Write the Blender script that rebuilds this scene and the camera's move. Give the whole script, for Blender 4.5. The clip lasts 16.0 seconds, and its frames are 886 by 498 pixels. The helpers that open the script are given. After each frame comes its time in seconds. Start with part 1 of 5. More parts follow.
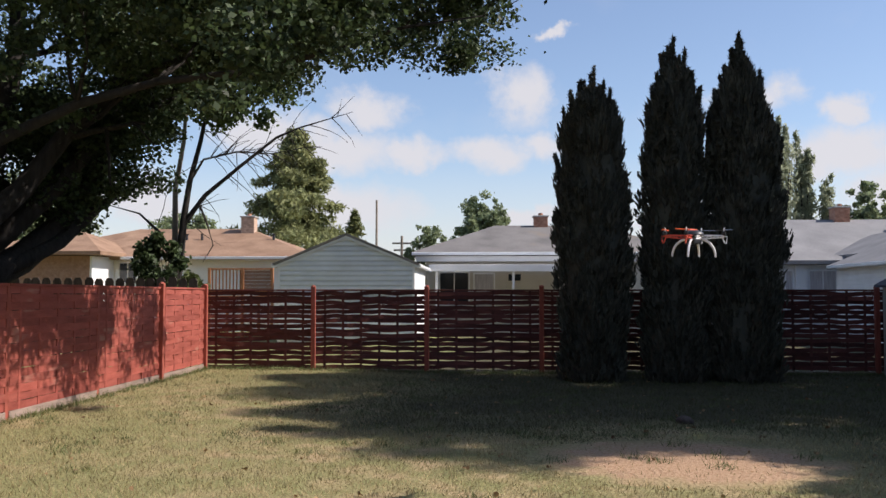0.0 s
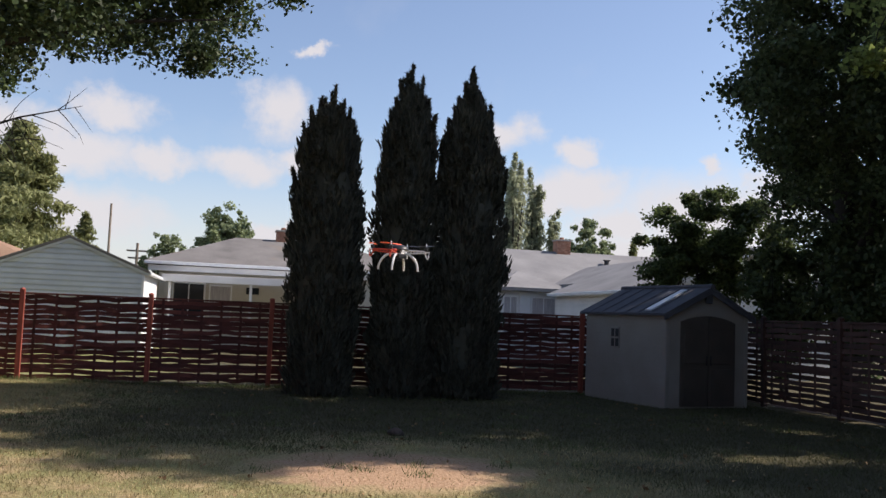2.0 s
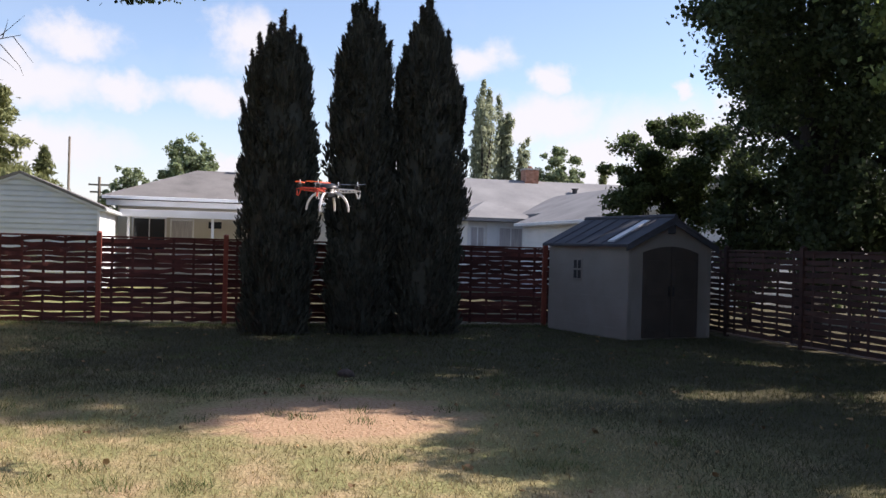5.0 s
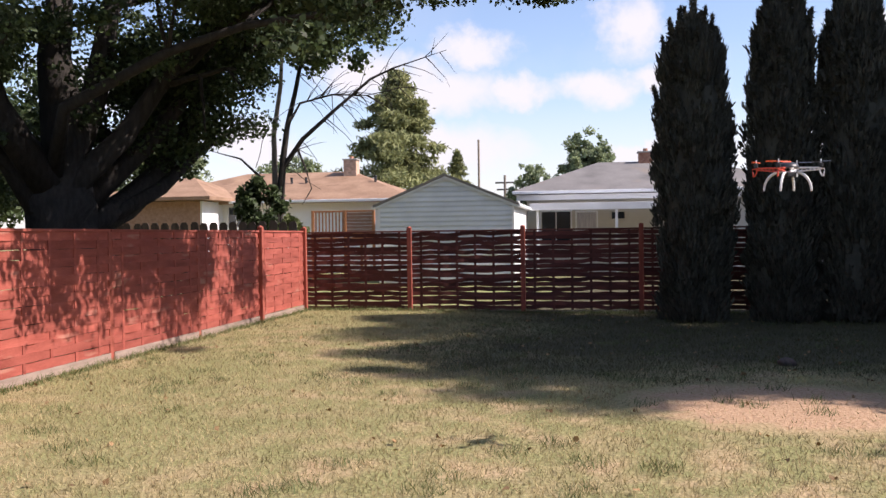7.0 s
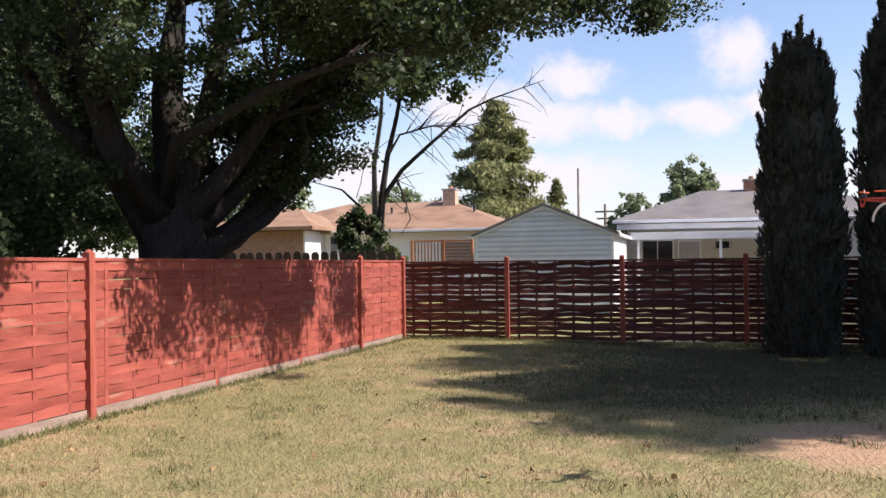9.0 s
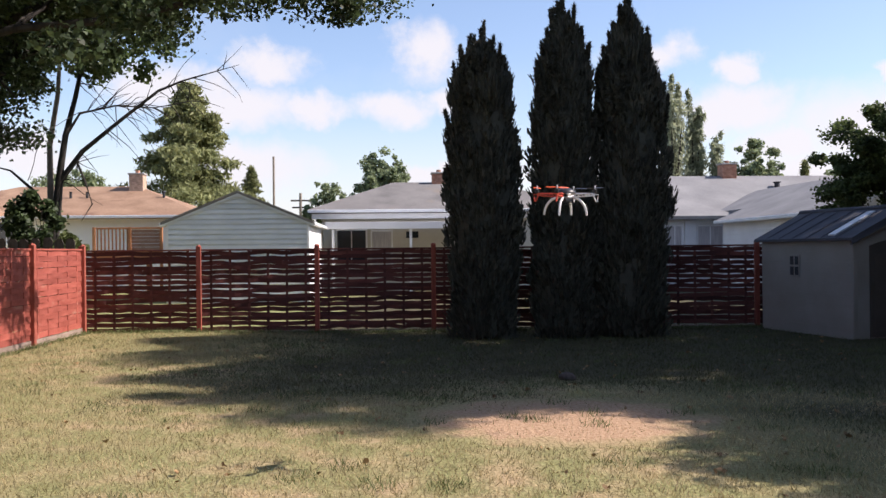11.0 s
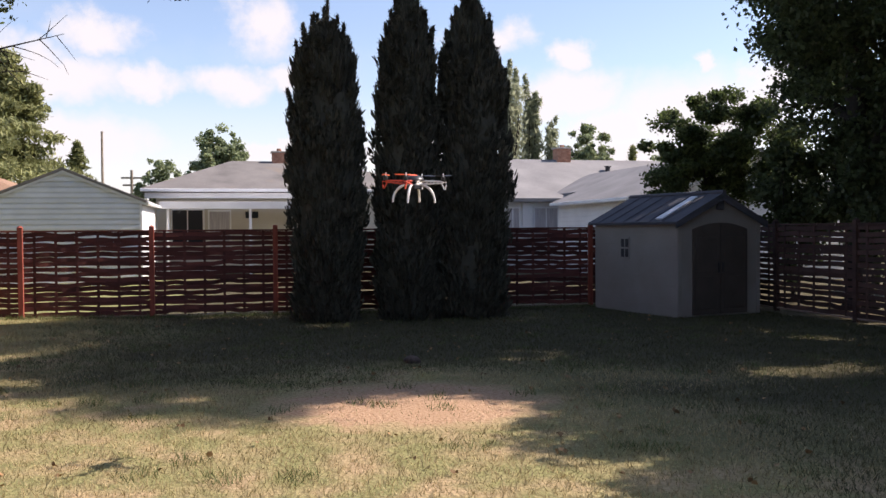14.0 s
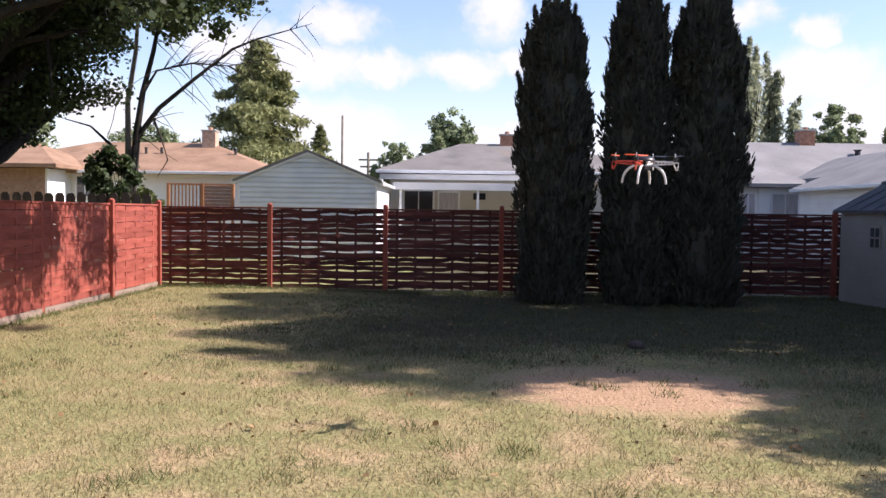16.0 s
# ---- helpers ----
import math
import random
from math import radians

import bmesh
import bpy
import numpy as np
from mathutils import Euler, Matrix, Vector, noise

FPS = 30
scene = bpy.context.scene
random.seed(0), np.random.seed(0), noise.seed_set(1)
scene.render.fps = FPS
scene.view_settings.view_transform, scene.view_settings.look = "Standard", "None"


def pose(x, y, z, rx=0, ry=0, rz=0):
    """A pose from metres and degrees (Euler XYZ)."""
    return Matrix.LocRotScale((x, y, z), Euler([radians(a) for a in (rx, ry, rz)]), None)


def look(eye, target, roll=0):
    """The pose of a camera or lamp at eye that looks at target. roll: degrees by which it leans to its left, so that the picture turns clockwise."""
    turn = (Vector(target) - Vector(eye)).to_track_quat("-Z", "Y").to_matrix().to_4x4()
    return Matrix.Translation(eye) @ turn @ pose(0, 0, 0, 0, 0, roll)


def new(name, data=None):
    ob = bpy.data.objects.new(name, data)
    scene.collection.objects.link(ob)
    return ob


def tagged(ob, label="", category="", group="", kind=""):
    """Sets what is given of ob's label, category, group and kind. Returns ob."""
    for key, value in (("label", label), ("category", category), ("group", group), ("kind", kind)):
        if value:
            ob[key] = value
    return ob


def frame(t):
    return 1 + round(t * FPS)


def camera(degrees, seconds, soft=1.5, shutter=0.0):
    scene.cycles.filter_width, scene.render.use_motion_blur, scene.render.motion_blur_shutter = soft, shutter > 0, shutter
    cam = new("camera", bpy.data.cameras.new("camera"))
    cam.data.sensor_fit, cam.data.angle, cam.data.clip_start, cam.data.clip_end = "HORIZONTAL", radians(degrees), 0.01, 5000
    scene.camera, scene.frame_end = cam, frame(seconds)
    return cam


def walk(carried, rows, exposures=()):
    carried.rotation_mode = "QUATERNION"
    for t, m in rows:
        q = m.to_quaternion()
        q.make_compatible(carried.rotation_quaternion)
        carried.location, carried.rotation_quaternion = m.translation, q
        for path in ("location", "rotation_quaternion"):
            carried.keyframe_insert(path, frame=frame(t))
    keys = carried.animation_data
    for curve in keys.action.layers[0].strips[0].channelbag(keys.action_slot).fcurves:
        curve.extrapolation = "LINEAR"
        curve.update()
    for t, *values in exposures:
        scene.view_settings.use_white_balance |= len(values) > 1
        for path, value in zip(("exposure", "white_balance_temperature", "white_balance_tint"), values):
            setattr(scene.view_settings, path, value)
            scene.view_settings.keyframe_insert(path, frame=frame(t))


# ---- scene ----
cam = camera(52.08, 16.0, soft=1.5)
PATH = [
    (0.0, pose(-0.002, -0.134, 1.582, 92.901, -0.026, 2.664)),
    (0.5, pose(0.009, -0.144, 1.590, 91.976, -0.163, -1.202)),
    (1.0, pose(0.088, -0.143, 1.546, 91.987, -0.438, -4.341)),
    (1.5, pose(0.087, -0.177, 1.547, 94.172, -1.170, -9.281)),
    (2.0, pose(0.296, -0.236, 1.505, 94.399, -2.307, -13.310)),
    (2.5, pose(0.415, -0.287, 1.503, 92.871, -0.276, -18.066)),
    (3.0, pose(0.452, -0.295, 1.512, 92.220, 1.014, -23.852)),
    (3.2, pose(0.466, -0.274, 1.500, 91.467, 0.522, -23.633)),
    (5.3, pose(0.703, 0.164, 1.624, 89.854, -0.757, -12.985)),
    (5.5, pose(0.642, 0.079, 1.601, 90.423, -0.133, -11.453)),
    (6.0, pose(0.483, 0.095, 1.600, 89.508, -0.644, -5.028)),
    (6.5, pose(0.390, 0.060, 1.592, 89.386, 0.109, 1.136)),
    (7.0, pose(0.226, 0.093, 1.591, 89.132, 0.772, 9.431)),
    (7.5, pose(0.210, 0.087, 1.591, 90.423, -1.030, 16.306)),
    (8.0, pose(0.213, 0.065, 1.590, 91.607, 0.519, 18.039)),
    (8.2, pose(0.235, 0.058, 1.610, 91.100, 0.522, 18.766)),
    (10.3, pose(0.281, 0.139, 1.590, 91.182, 0.396, 4.300)),
    (10.5, pose(0.281, 0.131, 1.586, 90.775, 0.310, 2.502)),
    (11.0, pose(0.270, 0.127, 1.613, 90.140, 0.545, -3.375)),
    (11.5, pose(0.228, 0.150, 1.630, 89.754, 0.340, -10.248)),
    (12.0, pose(0.166, 0.215, 1.655, 90.422, 0.126, -16.550)),
    (12.5, pose(0.184, 0.168, 1.651, 89.988, 0.373, -19.738)),
    (13.0, pose(0.205, 0.168, 1.666, 89.430, 0.091, -18.814)),
    (13.5, pose(0.224, 0.165, 1.674, 89.043, 0.136, -16.594)),
    (14.0, pose(0.218, 0.178, 1.671, 88.761, 0.387, -13.418)),
    (14.5, pose(0.199, 0.210, 1.643, 88.203, 0.182, -8.223)),
    (15.0, pose(0.198, 0.229, 1.653, 87.635, 0.060, -4.618)),
    (15.5, pose(0.219, 0.171, 1.647, 87.713, -0.074, -1.201)),
    (16.0, pose(0.197, 0.148, 1.644, 87.673, -0.768, 0.722)),
]
SKY_STRENGTH, SUN_STRENGTH = 0.082, 5.0
EXPOSURES = [(0.0, 0.42, 6600, 15), (3.2, 0.5, 6900, 17), (5.5, 0.8, 6650, 18), (8.0, 0.8, 6700, 22), (10.5, 0.75, 6600, 18), (12.5, 0.74, 7050, 20), (14.0, 0.82, 7000, 21), (15.0, 0.9, 6650, 21), (16.0, 0.93, 6550, 22)]
walk(cam, PATH, EXPOSURES)

# ---- world and sun ----
SUN_AZ, SUN_EL = 92.0, 42.0
world = bpy.data.worlds.new("sky")
scene.world = world
world.use_nodes = True
wn, wl = world.node_tree.nodes, world.node_tree.links
wn.clear()


def wnode(kind, **kw):
    n = wn.new(kind)
    for key, value in kw.items():
        if key == "op":
            n.operation = value
        else:
            n.inputs[int(key[1:])].default_value = value
    return n


sky = wn.new("ShaderNodeTexSky")
sky.sky_type, sky.sun_disc = "NISHITA", False
sky.sun_elevation, sky.sun_rotation = radians(SUN_EL), radians(SUN_AZ)
sky.air_density, sky.dust_density, sky.ozone_density = 1.0, 0.6, 2.0
coord = wn.new("ShaderNodeTexCoord")
sep = wn.new("ShaderNodeSeparateXYZ")
wl.new(coord.outputs["Generated"], sep.inputs[0])
az = wnode("ShaderNodeMath", op="ARCTAN2")
wl.new(sep.outputs[0], az.inputs[0]), wl.new(sep.outputs[1], az.inputs[1])
el = wnode("ShaderNodeMath", op="ARCSINE")
wl.new(sep.outputs[2], el.inputs[0])
flat = wn.new("ShaderNodeCombineXYZ")
wl.new(az.outputs[0], flat.inputs[0]), wl.new(el.outputs[0], flat.inputs[1])
puff = wn.new("ShaderNodeTexNoise")
puff.inputs["Scale"].default_value, puff.inputs["Detail"].default_value, puff.inputs["Roughness"].default_value = 16, 7, 0.62
wl.new(flat.outputs[0], puff.inputs["Vector"])
shift = wnode("ShaderNodeVectorMath", op="SUBTRACT", i1=(0.5, 0.5, 0.5))
wl.new(puff.outputs["Color"], shift.inputs[0])
shift2 = wnode("ShaderNodeVectorMath", op="MULTIPLY", i1=(0.12, 0.07, 0))
wl.new(shift.outputs[0], shift2.inputs[0])
warped = wnode("ShaderNodeVectorMath", op="ADD")
wl.new(flat.outputs[0], warped.inputs[0]), wl.new(shift2.outputs[0], warped.inputs[1])
# cumulus clouds: azimuth, elevation, half width, half height in degrees
CLOUDS = [(2.6, 12.4, 2.0, 1.6), (0.2, 8.9, 2.5, 1.3), (3.7, 9.5, 1.9, 1.0), (21.2, 10.7, 1.5, 0.9), (4.5, 16.4, 1.1, 0.4),
          (-7.5, 11.8, 2.7, 1.1), (-14.3, 10.0, 3.0, 1.5), (-4.5, 9.0, 2.6, 1.0), (-9.5, 5.2, 6.0, 2.0), (-21.2, 5.7, 3.7, 1.6),
          (2.2, 4.8, 2.6, 0.9), (20.1, 8.2, 2.2, 1.5), (23.5, 6.3, 2.6, 1.5), (25.5, 4.2, 7.0, 1.8), (29.4, 10.0, 0.8, 0.6),
          (16.3, 11.6, 2.0, 1.0), (33.4, 8.9, 2.2, 1.5), (-9.5, 9.2, 4.5, 1.5), (12.0, 4.5, 4.0, 1.8), (-30.0, 9.0, 4.0, 1.6), (30.0, 6.8, 7.0, 2.6), (22.0, 8.6, 3.5, 1.5)]
total = None
for a, e, w, h in CLOUDS:
    sub = wnode("ShaderNodeVectorMath", op="SUBTRACT", i1=(radians(a), radians(e), 0))
    wl.new(warped.outputs[0], sub.inputs[0])
    scl = wnode("ShaderNodeVectorMath", op="MULTIPLY", i1=(1 / radians(w), 1 / radians(h), 0))
    wl.new(sub.outputs[0], scl.inputs[0])
    ln = wnode("ShaderNodeVectorMath", op="LENGTH")
    wl.new(scl.outputs[0], ln.inputs[0])
    mr = wn.new("ShaderNodeMapRange")
    mr.interpolation_type = "SMOOTHSTEP"
    mr.inputs["From Min"].default_value, mr.inputs["From Max"].default_value = 1.45, 0.35
    wl.new(ln.outputs["Value"], mr.inputs["Value"])
    if total is None:
        total = mr
    else:
        mx = wnode("ShaderNodeMath", op="MAXIMUM")
        wl.new(total.outputs[0], mx.inputs[0]), wl.new(mr.outputs[0], mx.inputs[1])
        total = mx
# thin scattered cloud over the whole sky
veil = wn.new("ShaderNodeTexNoise")
veil.inputs["Scale"].default_value, veil.inputs["Detail"].default_value = 5, 8
wl.new(coord.outputs["Generated"], veil.inputs["Vector"])
vr = wn.new("ShaderNodeMapRange")
vr.inputs["From Min"].default_value, vr.inputs["From Max"].default_value, vr.inputs["To Max"].default_value = 0.52, 0.8, 0.3
wl.new(veil.outputs["Fac"], vr.inputs["Value"])
low = wn.new("ShaderNodeMapRange")
low.inputs["From Min"].default_value, low.inputs["From Max"].default_value, low.inputs["To Max"].default_value = radians(9), radians(1.5), 0.7
wl.new(el.outputs[0], low.inputs["Value"])
m1 = wnode("ShaderNodeMath", op="MAXIMUM")
wl.new(total.outputs[0], m1.inputs[0]), wl.new(vr.outputs[0], m1.inputs[1])
m2 = wnode("ShaderNodeMath", op="MAXIMUM")
wl.new(m1.outputs[0], m2.inputs[0]), wl.new(low.outputs[0], m2.inputs[1])
tint = wn.new("ShaderNodeMix")
tint.data_type = "RGBA"
tint.inputs[7].default_value = (6.7, 6.8, 7.1, 1)
fac = wnode("ShaderNodeMath", op="MULTIPLY_ADD", i1=0.9, i2=0.03)
wl.new(m2.outputs[0], fac.inputs[0])
gain = wnode("ShaderNodeVectorMath", op="MULTIPLY", i1=(1.38, 1.40, 1.45))
wl.new(sky.outputs[0], gain.inputs[0])
wl.new(fac.outputs[0], tint.inputs[0]), wl.new(gain.outputs[0], tint.inputs[6])
bg = wn.new("ShaderNodeBackground")
bg.inputs[1].default_value = SKY_STRENGTH
wl.new(tint.outputs[2], bg.inputs[0])
wout = wn.new("ShaderNodeOutputWorld")
wl.new(bg.outputs[0], wout.inputs[0])

sun = new("sun", bpy.data.lights.new("sun", "SUN"))
sun.data.energy, sun.data.angle, sun.data.color = SUN_STRENGTH, radians(0.53), (1.0, 0.935, 0.86)
sun_way = Vector((math.sin(radians(SUN_AZ)) * math.cos(radians(SUN_EL)), math.cos(radians(SUN_AZ)) * math.cos(radians(SUN_EL)), math.sin(radians(SUN_EL))))
sun.matrix_world = look(sun_way * 60, (0, 0, 0))


# ---- materials ----
def material(name, dark, light, scale=6.0, rough=0.8, bump=0.2, detail=8, stretch=(1, 1, 1), fine=60.0, vary=0.0, metal=0.0, wear=None, spec=0.3, leaf=0.0):
    """Two scales of noise between two colours, fine relief, and optional worn patches; vary: spread from piece to piece."""
    m = bpy.data.materials.new(name)
    m.use_nodes = True
    n, l = m.node_tree.nodes, m.node_tree.links
    bsdf = n["Principled BSDF"]
    bsdf.inputs["Roughness"].default_value, bsdf.inputs["Metallic"].default_value = rough, metal
    bsdf.inputs["Specular IOR Level"].default_value = spec
    tc = n.new("ShaderNodeTexCoord")
    mp = n.new("ShaderNodeMapping")
    mp.inputs["Scale"].default_value = stretch
    l.new(tc.outputs["Object"], mp.inputs["Vector"])
    info = n.new("ShaderNodeObjectInfo")
    off = n.new("ShaderNodeVectorMath")
    off.operation = "MULTIPLY_ADD"
    l.new(info.outputs["Random"], off.inputs[0])
    off.inputs[1].default_value = (17, 23, 31)
    l.new(mp.outputs[0], off.inputs[2])
    a = n.new("ShaderNodeTexNoise")
    a.inputs["Scale"].default_value, a.inputs["Detail"].default_value = scale, detail
    b = n.new("ShaderNodeTexNoise")
    b.inputs["Scale"].default_value, b.inputs["Detail"].default_value = fine, 4
    l.new(off.outputs[0], a.inputs["Vector"]), l.new(off.outputs[0], b.inputs["Vector"])
    s = n.new("ShaderNodeMath")
    s.operation = "MULTIPLY_ADD"
    l.new(b.outputs["Fac"], s.inputs[0])
    s.inputs[1].default_value = 0.45
    l.new(a.outputs["Fac"], s.inputs[2])
    r = n.new("ShaderNodeMapRange")
    r.inputs["From Min"].default_value, r.inputs["From Max"].default_value = 0.45, 1.0
    l.new(s.outputs[0], r.inputs["Value"])
    mix = n.new("ShaderNodeMix")
    mix.data_type = "RGBA"
    mix.inputs[6].default_value, mix.inputs[7].default_value = (*dark, 1), (*light, 1)
    l.new(r.outputs[0], mix.inputs[0])
    colour = mix.outputs[2]
    if wear:
        wn_ = n.new("ShaderNodeTexNoise")
        wn_.inputs["Scale"].default_value, wn_.inputs["Detail"].default_value = wear[1], 10
        l.new(off.outputs[0], wn_.inputs["Vector"])
        wr = n.new("ShaderNodeMapRange")
        wr.inputs["From Min"].default_value, wr.inputs["From Max"].default_value = wear[2], wear[2] + 0.12
        l.new(wn_.outputs["Fac"], wr.inputs["Value"])
        w2 = n.new("ShaderNodeMix")
        w2.data_type = "RGBA"
        w2.inputs[7].default_value = (*wear[0], 1)
        l.new(wr.outputs[0], w2.inputs[0]), l.new(colour, w2.inputs[6])
        colour = w2.outputs[2]
    if vary:
        geo = n.new("ShaderNodeNewGeometry")
        add = n.new("ShaderNodeMath")
        add.operation = "ADD"
        l.new(info.outputs["Random"], add.inputs[0]), l.new(geo.outputs["Random Per Island"], add.inputs[1])
        fr = n.new("ShaderNodeMath")
        fr.operation = "FRACT"
        l.new(add.outputs[0], fr.inputs[0])
        v = n.new("ShaderNodeMapRange")
        v.inputs["To Min"].default_value, v.inputs["To Max"].default_value = 1 - vary, 1 + vary
        l.new(fr.outputs[0], v.inputs["Value"])
        hsv = n.new("ShaderNodeHueSaturation")
        l.new(v.outputs[0], hsv.inputs["Value"]), l.new(colour, hsv.inputs["Color"])
        colour = hsv.outputs[0]
    l.new(colour, bsdf.inputs["Base Color"])
    if bump:
        bp = n.new("ShaderNodeBump")
        bp.inputs["Strength"].default_value, bp.inputs["Distance"].default_value = bump, 0.02
        l.new(s.outputs[0], bp.inputs["Height"]), l.new(bp.outputs[0], bsdf.inputs["Normal"])
    if leaf:
        tr = n.new("ShaderNodeBsdfTranslucent")
        l.new(colour, tr.inputs[0])
        mx = n.new("ShaderNodeMixShader")
        mx.inputs[0].default_value = leaf
        l.new(bsdf.outputs[0], mx.inputs[1]), l.new(tr.outputs[0], mx.inputs[2])
        l.new(mx.outputs[0], n["Material Output"].inputs[0])
    return m


RED = material("red_stain", (0.20, 0.042, 0.029), (0.37, 0.10, 0.072), 3, 0.85, 0.25, stretch=(0.6, 3, 3), fine=40, vary=0.16, wear=((0.36, 0.17, 0.125), 2.2, 0.64))
# red stain darkened for the back fence, its shade put into the colour
SHADED_RED = material("shaded_red_stain", (0.065, 0.025, 0.021), (0.14, 0.046, 0.038), 2.5, 0.85, 0.3, stretch=(0.6, 3, 3), fine=40, vary=0.3, wear=((0.20, 0.065, 0.05), 1.6, 0.60))
# fence board with the shade under the trees put into its brown
SHADED_BOARD = material("shaded_board", (0.045, 0.028, 0.023), (0.11, 0.062, 0.05), 2.5, 0.9, 0.3, stretch=(0.6, 3, 3), fine=40, vary=0.25)
REDPOST = material("red_post", (0.20, 0.045, 0.03), (0.37, 0.10, 0.068), 4, 0.75, 0.2, stretch=(4, 4, 0.7), vary=0.1)
GREYWOOD = material("weathered_wood", (0.19, 0.14, 0.11), (0.36, 0.275, 0.225), 4, 0.85, 0.3, stretch=(0.5, 5, 5), vary=0.15)
DARKWOOD = material("dark_picket", (0.035, 0.028, 0.024), (0.09, 0.07, 0.06), 6, 0.85, 0.3, stretch=(4, 4, 0.6), vary=0.25)
DECKWOOD = material("deck_wood", (0.33, 0.13, 0.055), (0.52, 0.25, 0.12), 5, 0.75, 0.25, vary=0.2)
SIDING = material("pale_siding", (0.58, 0.61, 0.62), (0.72, 0.75, 0.76), 1.5, 0.55, 0.05, vary=0.06)
WHITE = material("white_paint", (0.68, 0.68, 0.67), (0.82, 0.82, 0.81), 1.2, 0.6, 0.05)
CREAM = material("cream_wall", (0.48, 0.44, 0.36), (0.58, 0.54, 0.45), 1.2, 0.7, 0.08)
BROWNWALL = material("tan_brick_wall", (0.26, 0.15, 0.10), (0.40, 0.25, 0.18), 8, 0.85, 0.2)
ROOF_TAN = material("tan_shingle", (0.19, 0.112, 0.07), (0.35, 0.228, 0.15), 1.1, 0.9, 0.25, fine=14, wear=((0.17, 0.095, 0.06), 0.8, 0.6))
ROOF_GREY = material("grey_shingle", (0.115, 0.11, 0.105), (0.21, 0.20, 0.19), 0.9, 0.9, 0.25, fine=14, wear=((0.20, 0.17, 0.14), 0.7, 0.6))
ROOF_PALE = material("pale_grey_shingle", (0.16, 0.16, 0.165), (0.25, 0.25, 0.25), 0.8, 0.9, 0.25, fine=14)
METAL = material("painted_metal", (0.62, 0.63, 0.64), (0.78, 0.79, 0.79), 2, 0.35, 0.04, spec=0.5)
BRICK = material("chimney_brick", (0.26, 0.11, 0.07), (0.46, 0.26, 0.18), 7, 0.9, 0.3, vary=0.25)
BRICKTAN = material("buff_brick", (0.36, 0.24, 0.17), (0.55, 0.41, 0.31), 7, 0.9, 0.3, vary=0.2)
CONCRETE = material("concrete_cap", (0.3, 0.29, 0.27), (0.45, 0.43, 0.4), 8, 0.9, 0.2)
DARK = material("dark_trim", (0.02, 0.02, 0.022), (0.045, 0.045, 0.05), 6, 0.6, 0.05)
CURTAIN = material("curtain", (0.32, 0.30, 0.30), (0.60, 0.56, 0.55), 5, 0.9, 0.1, stretch=(6, 6, 0.3))
SHEDWALL = material("tan_resin", (0.225, 0.207, 0.186), (0.29, 0.268, 0.243), 2, 0.55, 0.08)
SHEDDOOR = material("brown_resin", (0.06, 0.05, 0.043), (0.095, 0.08, 0.068), 2, 0.55, 0.08)
SHEDROOF = material("slate_resin", (0.055, 0.057, 0.068), (0.09, 0.093, 0.108), 3, 0.85, 0.15)
SKYLIGHT = material("frosted_skylight", (0.5, 0.52, 0.55), (0.62, 0.64, 0.66), 3, 0.35, 0.02, spec=0.5)
BARK = material("maple_bark", (0.017, 0.015, 0.013), (0.048, 0.042, 0.037), 5, 0.95, 0.8, stretch=(3, 3, 0.6), fine=30)
PALEBARK = material("pale_bark", (0.16, 0.13, 0.10), (0.34, 0.29, 0.24), 5, 0.95, 0.5, stretch=(3, 3, 0.6), fine=30)
SHADELEAF = material("shade_tree_leaf", (0.045, 0.062, 0.030), (0.102, 0.140, 0.060), 2, 0.6, 0.0, vary=0.5, leaf=0.5, spec=0.35)
MAPLE = material("maple_leaf", (0.030, 0.046, 0.020), (0.076, 0.112, 0.043), 2, 0.6, 0.0, vary=0.5, leaf=0.35, spec=0.35)
MAPLE3 = material("mid_green_leaf", (0.045, 0.068, 0.026), (0.115, 0.155, 0.056), 2, 0.55, 0.0, vary=0.5, leaf=0.55, spec=0.35)
MAPLE2 = material("bright_leaf", (0.115, 0.16, 0.045), (0.29, 0.35, 0.11), 2, 0.5, 0.0, vary=0.55, leaf=0.65, spec=0.35)
CEDAR = material("arborvitae_spray", (0.050, 0.050, 0.040), (0.098, 0.098, 0.072), 3, 0.75, 0.0, vary=0.4, leaf=0.2, spec=0.2)
SPRUCE = material("conifer_needle", (0.14, 0.165, 0.07), (0.32, 0.33, 0.15), 1.2, 0.7, 0.0, vary=0.4, leaf=0.35)
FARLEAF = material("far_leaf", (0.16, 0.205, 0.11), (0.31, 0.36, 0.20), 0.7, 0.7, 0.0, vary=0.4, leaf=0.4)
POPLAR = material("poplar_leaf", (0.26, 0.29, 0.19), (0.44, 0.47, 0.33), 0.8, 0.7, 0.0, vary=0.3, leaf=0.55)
# green grass with the trees' shade put into the colour
SHADE_BLADE = material("shaded_green_blade", (0.042, 0.048, 0.020), (0.13, 0.126, 0.056), 1.7, 0.7, 0.0, fine=9, vary=0.35, leaf=0.25)
BLADE = material("grass_blade", (0.205, 0.185, 0.08), (0.445, 0.352, 0.197), 1.7, 0.7, 0.0, fine=9, vary=0.35, leaf=0.25)
DRYLEAF = material("fallen_leaf", (0.13, 0.075, 0.035), (0.33, 0.21, 0.10), 4, 0.8, 0.0, vary=0.4)
WEED = material("green_weed", (0.07, 0.095, 0.03), (0.16, 0.185, 0.07), 3, 0.6, 0.0, vary=0.3, leaf=0.3)
GLASS = bpy.data.materials.new("window_glass")
GLASS.use_nodes = True
GLASS.node_tree.nodes["Principled BSDF"].inputs["Base Color"].default_value = (0.03, 0.035, 0.04, 1)
